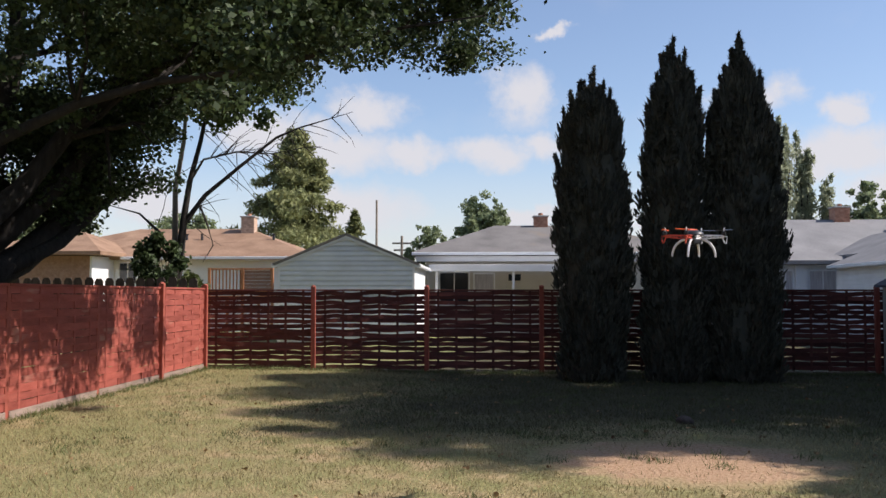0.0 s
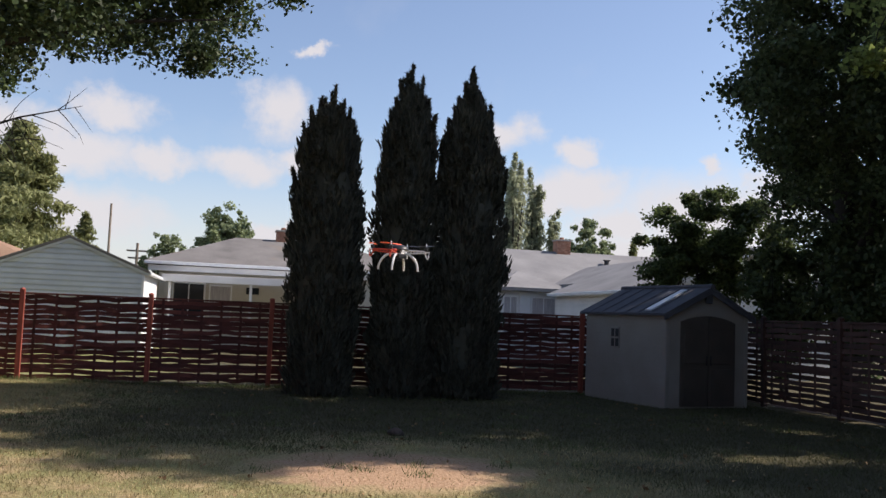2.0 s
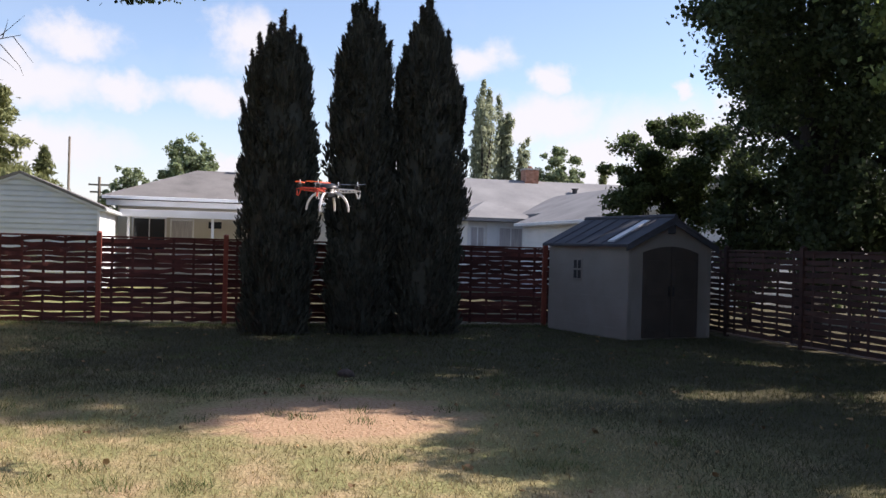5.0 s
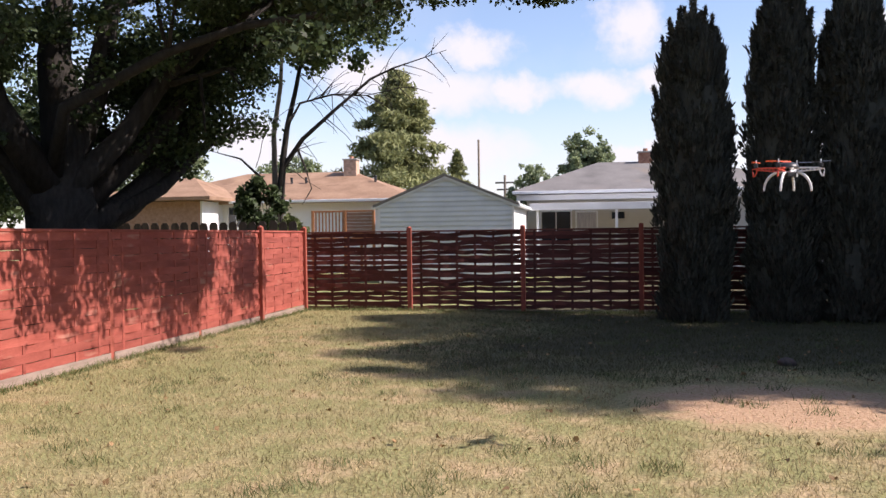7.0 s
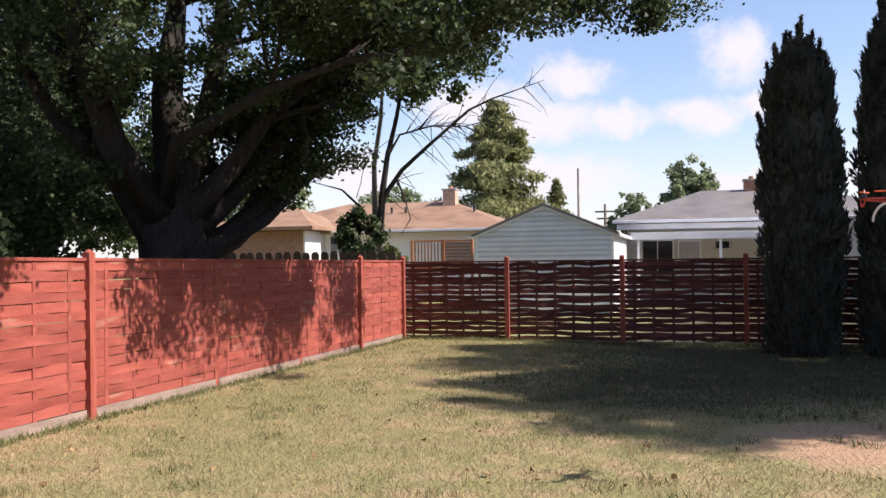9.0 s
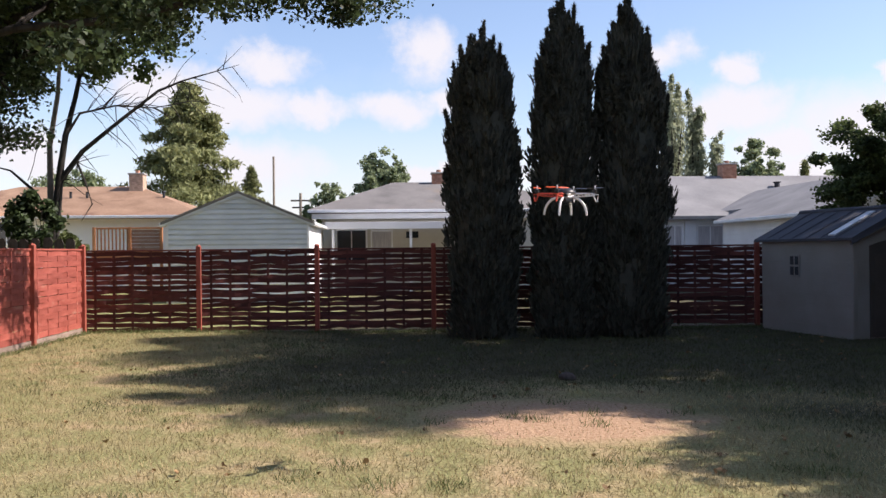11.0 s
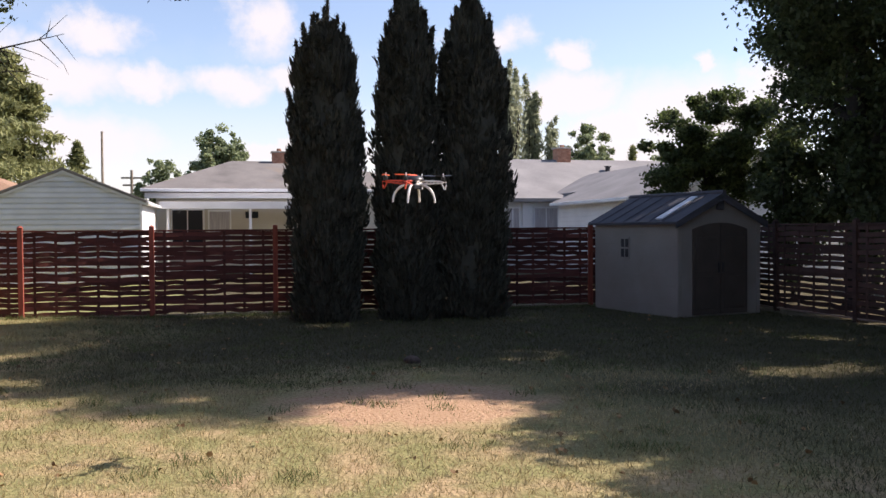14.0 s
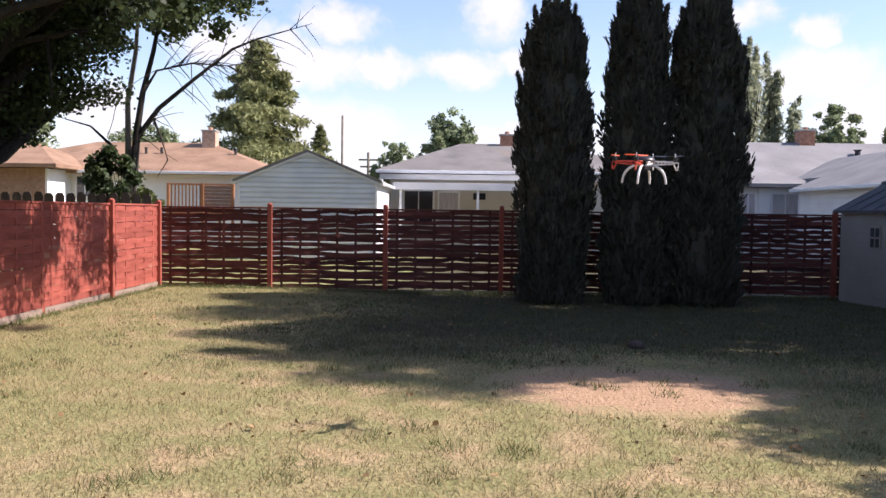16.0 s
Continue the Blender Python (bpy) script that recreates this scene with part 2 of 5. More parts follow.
GLASS.node_tree.nodes["Principled BSDF"].inputs["Roughness"].default_value = 0.06
DARKSTONE = material("dark_stone", (0.05, 0.042, 0.036), (0.13, 0.105, 0.088), 9, 0.9, 0.3, vary=0.3)
RED_PLASTIC = material("red_nylon", (0.40, 0.045, 0.025), (0.56, 0.07, 0.035), 9, 0.4, 0.0, spec=0.5)
WHITE_PLASTIC = material("white_nylon", (0.62, 0.61, 0.60), (0.76, 0.75, 0.74), 9, 0.4, 0.0, spec=0.5)
BLACK_PLASTIC = material("black_plastic", (0.015, 0.015, 0.016), (0.03, 0.03, 0.032), 9, 0.4, 0.0, spec=0.5)
ORANGE_PLASTIC = material("orange_propeller", (0.75, 0.10, 0.03), (0.85, 0.16, 0.05), 9, 0.4, 0.0, spec=0.5)


def ground_material():
    m = bpy.data.materials.new("lawn")
    m.use_nodes = True
    n, l = m.node_tree.nodes, m.node_tree.links
    bsdf = n["Principled BSDF"]
    bsdf.inputs["Roughness"].default_value, bsdf.inputs["Specular IOR Level"].default_value = 0.95, 0.1
    tc = n.new("ShaderNodeTexCoord")

    def tex(scale, detail=6):
        t = n.new("ShaderNodeTexNoise")
        t.inputs["Scale"].default_value, t.inputs["Detail"].default_value = scale, detail
        l.new(tc.outputs["Object"], t.inputs["Vector"])
        return t

    def ramp(src, lo, hi):
        r = n.new("ShaderNodeMapRange")
        r.inputs["From Min"].default_value, r.inputs["From Max"].default_value = lo, hi
        l.new(src, r.inputs["Value"])
        return r.outputs[0]

    def mixed(f, a, b):
        x = n.new("ShaderNodeMix")
        x.data_type = "RGBA"
        l.new(f, x.inputs[0])
        for i, c in ((6, a), (7, b)):
            if isinstance(c, tuple):
                x.inputs[i].default_value = (*c, 1)
            else:
                l.new(c, x.inputs[i])
        return x.outputs[2]

    big, mid, small = tex(0.35), tex(2.2), tex(26)
    dry = mixed(ramp(small.outputs["Fac"], 0.3, 0.7), (0.29, 0.212, 0.12), (0.46, 0.348, 0.208))
    green = mixed(ramp(small.outputs["Fac"], 0.3, 0.7), (0.155, 0.155, 0.066), (0.30, 0.285, 0.13))
    soil = mixed(ramp(small.outputs["Fac"], 0.3, 0.7), (0.30, 0.185, 0.11), (0.47, 0.325, 0.21))
    base = mixed(ramp(mid.outputs["Fac"], 0.42, 0.66), green, dry)
    sepg = n.new("ShaderNodeSeparateXYZ")
    l.new(tc.outputs["Object"], sepg.inputs[0])
    wet = n.new("ShaderNodeMath")
    wet.operation = "MULTIPLY_ADD"
    l.new(mid.outputs["Fac"], wet.inputs[0])
    wet.inputs[1].default_value = 6.0
    l.new(sepg.outputs[1], wet.inputs[2])
    strip = mixed(ramp(wet.outputs[0], 18.5, 21.5), base, green)
    shade_green = mixed(ramp(small.outputs["Fac"], 0.3, 0.7), (0.054, 0.050, 0.031), (0.116, 0.102, 0.060))

    def calc(op, a, b):
        q = n.new("ShaderNodeMath")
        q.operation = op
        for i, c in ((0, a), (1, b)):
            if isinstance(c, float):
                q.inputs[i].default_value = c
            else:
                l.new(c, q.inputs[i])
        return q.outputs[0]

    # greener lawn towards the back and along the trees, darkened to paint their shade
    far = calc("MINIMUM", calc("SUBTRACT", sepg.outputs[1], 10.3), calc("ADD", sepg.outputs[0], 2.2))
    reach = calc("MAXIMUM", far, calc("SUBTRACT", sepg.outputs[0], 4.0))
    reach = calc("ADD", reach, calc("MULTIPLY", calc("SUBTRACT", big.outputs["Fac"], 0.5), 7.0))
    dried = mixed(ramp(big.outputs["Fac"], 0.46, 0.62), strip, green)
    shaded_turf = mixed(ramp(reach, -0.8, 1.8), dried, shade_green)
    # bare earth worn into the middle of the lawn
    sp = n.new("ShaderNodeVectorMath")
    sp.operation = "SUBTRACT"
    sp.inputs[1].default_value = (1.9, 8.7, 0)
    l.new(tc.outputs["Object"], sp.inputs[0])
    sc = n.new("ShaderNodeVectorMath")
    sc.operation = "MULTIPLY"
    sc.inputs[1].default_value = (1 / 1.45, 1 / 1.25, 0)
    l.new(sp.outputs[0], sc.inputs[0])
    ln_ = n.new("ShaderNodeVectorMath")
    ln_.operation = "LENGTH"
    l.new(sc.outputs[0], ln_.inputs[0])
    ad = n.new("ShaderNodeMath")
    ad.operation = "MULTIPLY_ADD"
    l.new(mid.outputs["Fac"], ad.inputs[0])
    ad.inputs[1].default_value = 1.1
    l.new(ln_.outputs["Value"], ad.inputs[2])
    l.new(mixed(ramp(ad.outputs[0], 1.6, 1.25), shaded_turf, soil), bsdf.inputs["Base Color"])
    bp = n.new("ShaderNodeBump")
    bp.inputs["Strength"].default_value, bp.inputs["Distance"].default_value = 0.8, 0.04
    l.new(small.outputs["Fac"], bp.inputs["Height"]), l.new(bp.outputs[0], bsdf.inputs["Normal"])
    return m


LAWN = ground_material()


# ---- builders ----
def part(name, bm, mat, parent=None, label="", smooth=False):
    """Links a bmesh as one mesh object, under a thing or a part."""
    me = bpy.data.meshes.new(name)
    bm.to_mesh(me)
    bm.free()
    me.materials.append(mat)
    if smooth:
        me.shade_smooth()
    ob = new(name, me)
    if parent is not None:
        ob.parent = parent
    if label:
        ob["label"] = label
    return ob


def shared(name, me, parent, m):
    """Another object on a mesh that others use too."""
    ob = new(name, me)
    ob.parent = parent
    ob.matrix_local = m
    return ob


def box(x0, x1, y0, y1, z0, z1, bevel=0.0, bm=None):
    b = bmesh.new() if bm is None else bm
    v = bmesh.ops.create_cube(b, size=1, matrix=Matrix.LocRotScale(((x0 + x1) / 2, (y0 + y1) / 2, (z0 + z1) / 2), None, (abs(x1 - x0), abs(y1 - y0), abs(z1 - z0))))["verts"]
    if bevel:
        bmesh.ops.bevel(b, geom=list({e for q in v for e in q.link_edges}), offset=bevel, segments=2, affect="EDGES", profile=0.5)
    return b


def tube(points, radii, sides=8, bm=None, wobble=0.0):
    """A tapered limb along the points, closed at both ends."""
    b = bmesh.new() if bm is None else bm
    pts = [Vector(p) for p in points]
    rings = []
    for i, p in enumerate(pts):
        way = (pts[min(i + 1, len(pts) - 1)] - pts[max(i - 1, 0)]).normalized()
        q = way.to_track_quat("Z", "Y")
        ring = []
        for k in range(sides):
            a = 2 * math.pi * k / sides
            r = radii[i] * (1 + wobble * noise.noise(p * 1.7 + Vector((math.cos(a), math.sin(a), i * 0.3))))
            ring.append(b.verts.new(p + q @ Vector((math.cos(a) * r, math.sin(a) * r, 0))))
        rings.append(ring)
    for r0, r1 in zip(rings, rings[1:]):
        for k in range(sides):
            b.faces.new((r0[k], r0[(k + 1) % sides], r1[(k + 1) % sides], r1[k]))
    b.faces.new(rings[0][::-1]), b.faces.new(rings[-1])
    return b


def prism(poly, depth, bm=None, axis="y"):
    """A polygon in x, z pushed along y from 0 to depth."""
    b = bmesh.new() if bm is None else bm
    f0 = [b.verts.new((x, 0, z)) for x, z in poly]
    f1 = [b.verts.new((x, depth, z)) for x, z in poly]
    n = len(poly)
    b.faces.new(f0), b.faces.new(f1[::-1])
    for i in range(n):
        b.faces.new((f0[(i + 1) % n], f0[i], f1[i], f1[(i + 1) % n]))
    bmesh.ops.recalc_face_normals(b, faces=b.faces[:])
    return b


def thing(name, label, category, at=(0, 0, 0), turn=0.0, group="", kind=""):
    e = new(name)
    e.empty_display_size = 0.1
    e.matrix_world = pose(*at, 0, 0, turn)
    return tagged(e, label, category, group, kind)


def leaf_cloud(name, centres, spread, count, size, mat, parent, rng, flat=0.0, shape="leaf", label="", up=0.0):
    """Many small leaves gathered in clumps round the centres."""
    c = np.asarray(centres, float)
    s = np.asarray(spread, float)
    idx = rng.integers(0, len(c), count)
    g = rng.normal(size=(count, 3))
    g /= np.linalg.norm(g, axis=1)[:, None]
    g *= 0.78 * rng.random((count, 1)) ** 0.45 + 0.36 * rng.random((count, 1)) * np.abs(rng.normal(size=(count, 1)))
    pos = c[idx] + g * (s[idx] if s.ndim == 2 else s)
    nrm = rng.normal(size=(count, 3)) + np.array([0, 0, flat])
    nrm /= np.linalg.norm(nrm, axis=1)[:, None]
    ref = rng.normal(size=(count, 3)) + np.array([0, 0, up])
    u = ref - (ref * nrm).sum(1)[:, None] * nrm
    u /= np.linalg.norm(u, axis=1)[:, None]
    w = np.cross(nrm, u)
    sz = size * rng.uniform(0.6, 1.35, (count, 1))
    if shape == "leaf":
        prof = [(-0.5, 0.0, 0.0), (-0.22, 0.42, 0.06), (0.12, 0.36, 0.10), (0.55, 0.0, -0.05), (0.12, -0.36, 0.10), (-0.22, -0.42, 0.06)]
    elif shape == "kite":
        prof = [(-0.5, 0.0, 0.0), (0.02, 0.42, 0.08), (0.55, 0.0, -0.04), (-0.06, -0.40, 0.08)]
    else:
        prof = [(-0.5, 0.0, 0.0), (-0.1, 0.17, 0.05), (0.7, 0.0, 0.0), (-0.1, -0.17, 0.05)]
    k = len(prof)
    verts = np.empty((count, k, 3))
    for i, (a, b, d) in enumerate(prof):
        verts[:, i] = pos + sz * (a * u + b * w + d * nrm)
    me = bpy.data.meshes.new(name)
    me.vertices.add(count * k), me.loops.add(count * k), me.polygons.add(count)
    me.vertices.foreach_set("co", verts.reshape(-1).astype(np.float32))
    me.loops.foreach_set("vertex_index", np.arange(count * k, dtype=np.int32))
    me.polygons.foreach_set("loop_start", np.arange(0, count * k, k, dtype=np.int32))
    me.update(calc_edges=True)
    me.materials.append(mat)
    ob = new(name, me)
    if parent is not None:
        ob.parent = parent
    if label:
        ob["label"] = label
    return ob


def grow(rng, start, way, length, radius, depth, bm, tips, bend=0.25, up=0.1, minr=0.012):
    """A limb that bends, tapers and forks; collects the twig ends."""
    p, d = Vector(start), Vector(way).normalized()
    pts, rad = [p.copy()], [radius]
    steps = 6
    for i in range(steps):
        d = (d + Vector(rng.normal(size=3)) * bend * 0.5 + Vector((0, 0, up * 0.4))).normalized()
        p = p + d * (length / steps)
        pts.append(p.copy()), rad.append(max(minr * 0.6, radius * (1 - 0.6 * (i + 1) / steps)))
    tube(pts, rad, 7 if radius > 0.08 else 5, bm, 0.15)
    if depth == 0 or radius < minr:
        tips.append(pts[-1]), tips.append(pts[-3])
        return
    for j in range(int(rng.integers(2, 4))):
        i = int(rng.integers(3, steps + 1))
        nd = (d + Vector(rng.normal(size=3)) * 0.65).normalized()
        grow(rng, pts[i], nd, length * rng.uniform(0.55, 0.8), rad[i] * 0.75, depth - 1, bm, tips, bend, up, minr)
    tips.append(pts[-1])


# ---- the ground ----
def ease(v, a, b):
    q = np.clip((np.asarray(v, float) - a) / (b - a), 0, 1)
    return q * q * (3 - 2 * q)


def ground_z(x, y):
    """The lawn dips a little towards the back fence."""
    return -0.065 * ease(x, -5.5, 0.5) * ease(y, 8.5, 15.5) * (1 - ease(y, 20.0, 24.0)) * (1 - ease(x, 12.0, 15.0))


bm = bmesh.new()
gx_ = [-600, -300, -120, -60, -30, -15] + [-8 + 0.5 * i for i in range(49)] + [20, 30, 60, 120, 300, 600]
gy_ = [-500, -200, -80, -30, -10] + [-4 + 0.5 * i for i in range(61)] + [30, 40, 60, 100, 200, 400, 700]
grid_ = [[bm.verts.new((x, y, float(ground_z(x, y)))) for x in gx_] for y in gy_]
for r0, r1 in zip(grid_, grid_[1:]):
    for i in range(len(gx_) - 1):
        bm.faces.new((r0[i], r0[i + 1], r1[i + 1], r1[i]))
ground = part("ground", bm, LAWN)
tagged(ground, "dry patchy tan and green lawn with a bare earth patch", "ground", kind="structure")


# ---- woven board fences ----
def slat_mesh(name, length, seed, phase, mat, height, bays, swing, warp=0.003):
    """One thin board that weaves in front of and behind the stakes."""
    rng = np.random.default_rng(seed)
    b = bmesh.new()
    n = 24
    lift = rng.normal(0, warp, 4)
    rows = []
    for i in range(n + 1):
        s = i / n
        x = length * s
        off = swing * math.cos(math.pi * bays * s + math.pi * phase)
        dz = lift[0] * math.sin(math.pi * s) + lift[1] * math.sin(2 * math.pi * s) + lift[2] * math.sin(5 * math.pi * s + seed) + 0.6 * lift[3] * math.sin(9 * math.pi * s)
        h = height * (1 + 0.02 * math.sin(7 * s + seed))
        rows.append([b.verts.new((x, off - 0.0055, dz)), b.verts.new((x, off + 0.0055, dz)), b.verts.new((x, off + 0.0055, dz + h)), b.verts.new((x, off - 0.0055, dz + h))])
    for r0, r1 in zip(rows, rows[1:]):
        for k in range(4):
            b.faces.new((r0[k], r0[(k + 1) % 4], r1[(k + 1) % 4], r1[k]))
    b.faces.new(rows[0]), b.faces.new(rows[-1][::-1])
    bmesh.ops.recalc_face_normals(b, faces=b.faces[:])
    me = bpy.data.meshes.new(name)
    b.to_mesh(me)
    b.free()
    me.materials.append(mat)
    return me


def woven_fence(name, label, posts, way, top, gap, seed, kick=True, post_extra=0.06, height=0.128, bays=4, swing=0.013, loose=0.004, front=0.0, flush=(), board=RED, pole=REDPOST, warp=0.003):
    """posts: distances along the line from its start; way: pose of the start, x along the line, -y the face."""
    rng = np.random.default_rng(seed)
    f = new(name)
    f.empty_display_size = 0.1
    f.matrix_world = way
    tagged(f, label, "fence", group="yard fences")
    pb = box(-0.048, 0.048, -0.048, 0.048, -0.05, top + post_extra, 0.006)
    tube([(0, 0, top + post_extra), (0, 0, top + post_extra + 0.018), (0, 0, top + post_extra + 0.035)], [0.058, 0.045, 0.004], 4, pb)
    post_me = bpy.data.meshes.new("post")
    pb.to_mesh(post_me), pb.free()
    post_me.materials.append(pole)
    stake_b = box(-0.026, 0.026, -0.010, 0.010, 0.02, top - 0.02)
    stake_me = bpy.data.meshes.new("stake")
    stake_b.to_mesh(stake_me), stake_b.free()
    stake_me.materials.append(board)
    for i, s in enumerate(posts):
        if i in flush:
            shared("post", post_me, f, pose(s, 0.036, -0.09))
            continue
        shared("post", post_me, f, pose(s, front, 0, rng.normal(0, 0.4), rng.normal(0, 0.4), rng.normal(0, 2)))
    pitch = height + gap
    foot = 0.11 if kick else 0.035
    rows = round((top - foot - 0.03) / pitch)
    pitch = (top - foot - 0.03) / rows
    for a, b in zip(posts, posts[1:]):
        length = b - a - 0.09
        variants = [slat_mesh("slat", length, seed + 10 * k + int(a * 100), k % 2, board, height, bays, swing, warp) for k in range(8)]
        for r in range(rows):
            me = variants[(r % 2) + 2 * int(rng.integers(0, 4))]
            z = foot + r * pitch + rng.normal(0, loose)
            shared("slat", me, f, pose(a + 0.045, rng.normal(0, 0.002), z, rng.normal(0, 1.0), rng.normal(0, 0.06), 0))
        for k in range(1, bays):
            shared("stake", stake_me, f, pose(a + 0.045 + length * (k - 0.5) / bays * bays / (bays - 1), 0, 0))
        rail = part("top_rail", box(a + 0.01, b - 0.01, -0.026, 0.026, top - 0.035, top + 0.0, 0.004), board, f)
        if not kick:
            part("bottom_rail", box(a + 0.046, b - 0.046, -0.03, 0.03, 0.0, 0.028, 0.004), GREYWOOD, f)
        if kick:
            part("kick_board", box(a + 0.046, b - 0.046, -0.022, -0.004, 0.0, 0.105, 0.004), GREYWOOD, f, "unpainted weathered grey bottom board")
    return f


BACK_Y, LEFT_X, RIGHT_X = 19.29, -6.05, 11.25
woven_fence("woven_fence", "red woven board fence with gaps behind the lawn, coloured as shaded", [0.0, 2.36, 4.80, 7.24, 9.58, 11.90, 14.22, 15.75, 17.30], pose(LEFT_X, BACK_Y, -0.04), 1.74, 0.013, 3, kick=False, height=0.088, bays=7, swing=0.014, loose=0.005, front=-0.045, board=SHADED_RED, warp=0.008)
woven_fence("woven_fence", "bright red stained woven board fence in sun, grey at the bottom", [0.0, 2.7, 5.39, 8.08, 10.77, 13.46, 16.15, 18.84, 21.5], pose(LEFT_X, BACK_Y - 21.62, 0, 0, 0, 90), 1.73, 0.003, 7, height=0.1065, bays=6, swing=0.007, loose=0.002, front=-0.03, flush=(1, 2, 3, 5, 6))
woven_fence("woven_fence", "woven board fence with open slits under trees, coloured as shaded", [0.0, 2.44, 4.88, 7.32, 9.76, 12.2, 14.64, 17.08, 19.5], pose(RIGHT_X, BACK_Y - 19.6, 0, 0, 0, 90), 1.74, 0.022, 11, kick=False, height=0.088, bays=6, swing=0.012, loose=0.006, board=SHADED_BOARD, pole=SHADED_BOARD, warp=0.005)

# dark picket fence of the next yard, just behind the red one
picket_fence = thing("picket_fence", "dark weathered dog-eared picket fence behind the red fence", "fence", group="yard fences")
for rail_z in (0.5, 1.5):
    part("rail", box(-12.2, -6.6, 20.45, 20.49, rail_z, rail_z + 0.09), DARKWOOD, picket_fence)
pk = prism([(-0.1, 0.0), (0.1, 0.0), (0.1, 1.93), (0.055, 2.0), (-0.055, 2.0), (-0.1, 1.93)], 0.02)
pk_me = bpy.data.meshes.new("picket")
pk.to_mesh(pk_me), pk.free()
pk_me.materials.append(DARKWOOD)
prng = np.random.default_rng(5)
for i in range(23):
    shared("picket", pk_me, picket_fence, pose(-12.1 + i * 0.245, 20.428, prng.normal(-0.02, 0.014), 0, prng.normal(0, 0.5), 0))


# ---- houses ----
def hip_roof(x0, x1, y0, y1, z, rise, ridge0, ridge1, thick=0.14):
    """A hipped roof as a closed slab: eaves at z, ridge from ridge0 to ridge1 along x."""
    b = bmesh.new()
    ym = (y0 + y1) / 2
    lo = [b.verts.new(p) for p in ((x0, y0, z - thick), (x1, y0, z - thick), (x1, y1, z - thick), (x0, y1, z - thick))]
    hi = [b.verts.new(p) for p in ((x0, y0, z), (x1, y0, z), (x1, y1, z), (x0, y1, z))]
    a, c = b.verts.new((ridge0, ym, z + rise)), b.verts.new((ridge1, ym, z + rise))
    b.faces.new(lo[::-1])
    for i in range(4):
        b.faces.new((lo[i], lo[(i + 1) % 4], hi[(i + 1) % 4], hi[i]))
    b.faces.new((hi[0], hi[1], c, a)), b.faces.new((hi[1], hi[2], c)), b.faces.new((hi[2], hi[3], a, c)), b.faces.new((hi[3], hi[0], a))
    bmesh.ops.recalc_face_normals(b, faces=b.faces[:])
    return b


def gutter(parent, x0, x1, y, z):
    part("gutter", box(x0, x1, y - 0.09, y + 0.012, z - 0.15, z - 0.03, 0.02), METAL, parent)


def chimney(parent, x, y, z0, z1, w, mat, d=None):
    c = part("chimney", box(x - w / 2, x + w / 2, y - (d or w) / 2, y + (d or w) / 2, z0, z1, 0.012), mat, parent, "brick chimney")
    part("cap", box(x - w / 2 - 0.05, x + w / 2 + 0.05, y - (d or w) / 2 - 0.05, y + (d or w) / 2 + 0.05, z1 + 0.002, z1 + 0.07, 0.01), CONCRETE, c)
    part("flue", tube([(x, y, z1 + 0.06), (x, y, z1 + 0.2)], [0.11, 0.10], 10), BRICK, c)
    courses = bmesh.new()
    n = int((z1 - z0) / 0.075)
    for i in range(n):
        z = z0 + 0.075 * i
        k = 4
        for s in range(k):
            a = x - w / 2 + w * (s + (0.5 if i % 2 else 0)) / k
            b_ = min(a + w / k - 0.012, x + w / 2)
            if b_ - a > 0.03:
                box(a, b_, y - (d or w) / 2 - 0.006, y - (d or w) / 2 + 0.01, z, z + 0.062, 0, courses)
    ob = part("brick_course", courses, mat, c)
    ob["kind"] = "stuff"
    return c


def house_window(parent, x0, x1, y, z0, z1, bars=1, curtain=False, mat=None, side=0):
    """A window in a wall that faces -y: frame, sill, panes."""
    w = part("window", box(x0 - 0.06, x1 + 0.06, y - 0.035, y + 0.01, z1, z1 + 0.07, 0.006), mat or WHITE, parent)
    for a, b in ((x0 - 0.06, x0), (x1, x1 + 0.06)):
        part("frame", box(a, b, y - 0.035, y + 0.01, z0, z1, 0.006), mat or WHITE, w)
    part("sill", box(x0 - 0.09, x1 + 0.09, y - 0.07, y + 0.01, z0 - 0.06, z0, 0.006), mat or WHITE, w)
    n = bars + 1
    for i in range(n):
        a, b = x0 + (x1 - x0) * i / n, x0 + (x1 - x0) * (i + 1) / n
        part("pane", box(a + 0.02, b - 0.02, y - 0.012, y - 0.006, z0, z1), GLASS if not curtain else CURTAIN, w)
        if i:
            part("mullion", box(a - 0.02, a + 0.02, y - 0.03, y - 0.002, z0, z1), mat or WHITE, w)
    return w


def lap_siding(x0, x1, y, z0, z1, course, bm=None, roofline=None, lap=0.032, cove=0.7):
    """Overlapping clapboards on a wall that faces -y, cut along the roofline."""
    b = bmesh.new() if bm is None else bm
    z = z0
    while z < z1:
        h = min(course, z1 - z)
        a0, a1 = x0, x1
        if roofline:
            a0, a1 = max(x0, roofline(z + h * 0.5)[0]), min(x1, roofline(z + h * 0.5)[1])
        if a1 - a0 > 0.1:
            v = [b.verts.new(p) for p in ((a0, y - lap, z), (a1, y - lap, z), (a1, y - lap * 0.8, z + h * cove), (a0, y - lap * 0.8, z + h * cove), (a1, y - 0.004, z + h), (a0, y - 0.004, z + h), (a0, y, z), (a1, y, z))]
            b.faces.new((v[0], v[1], v[2], v[3])), b.faces.new((v[3], v[2], v[4], v[5])), b.faces.new((v[6], v[7], v[1], v[0]))
            b.faces.new((v[6], v[0], v[3], v[5])), b.faces.new((v[1], v[7], v[4], v[2]))
        z += course
    return b


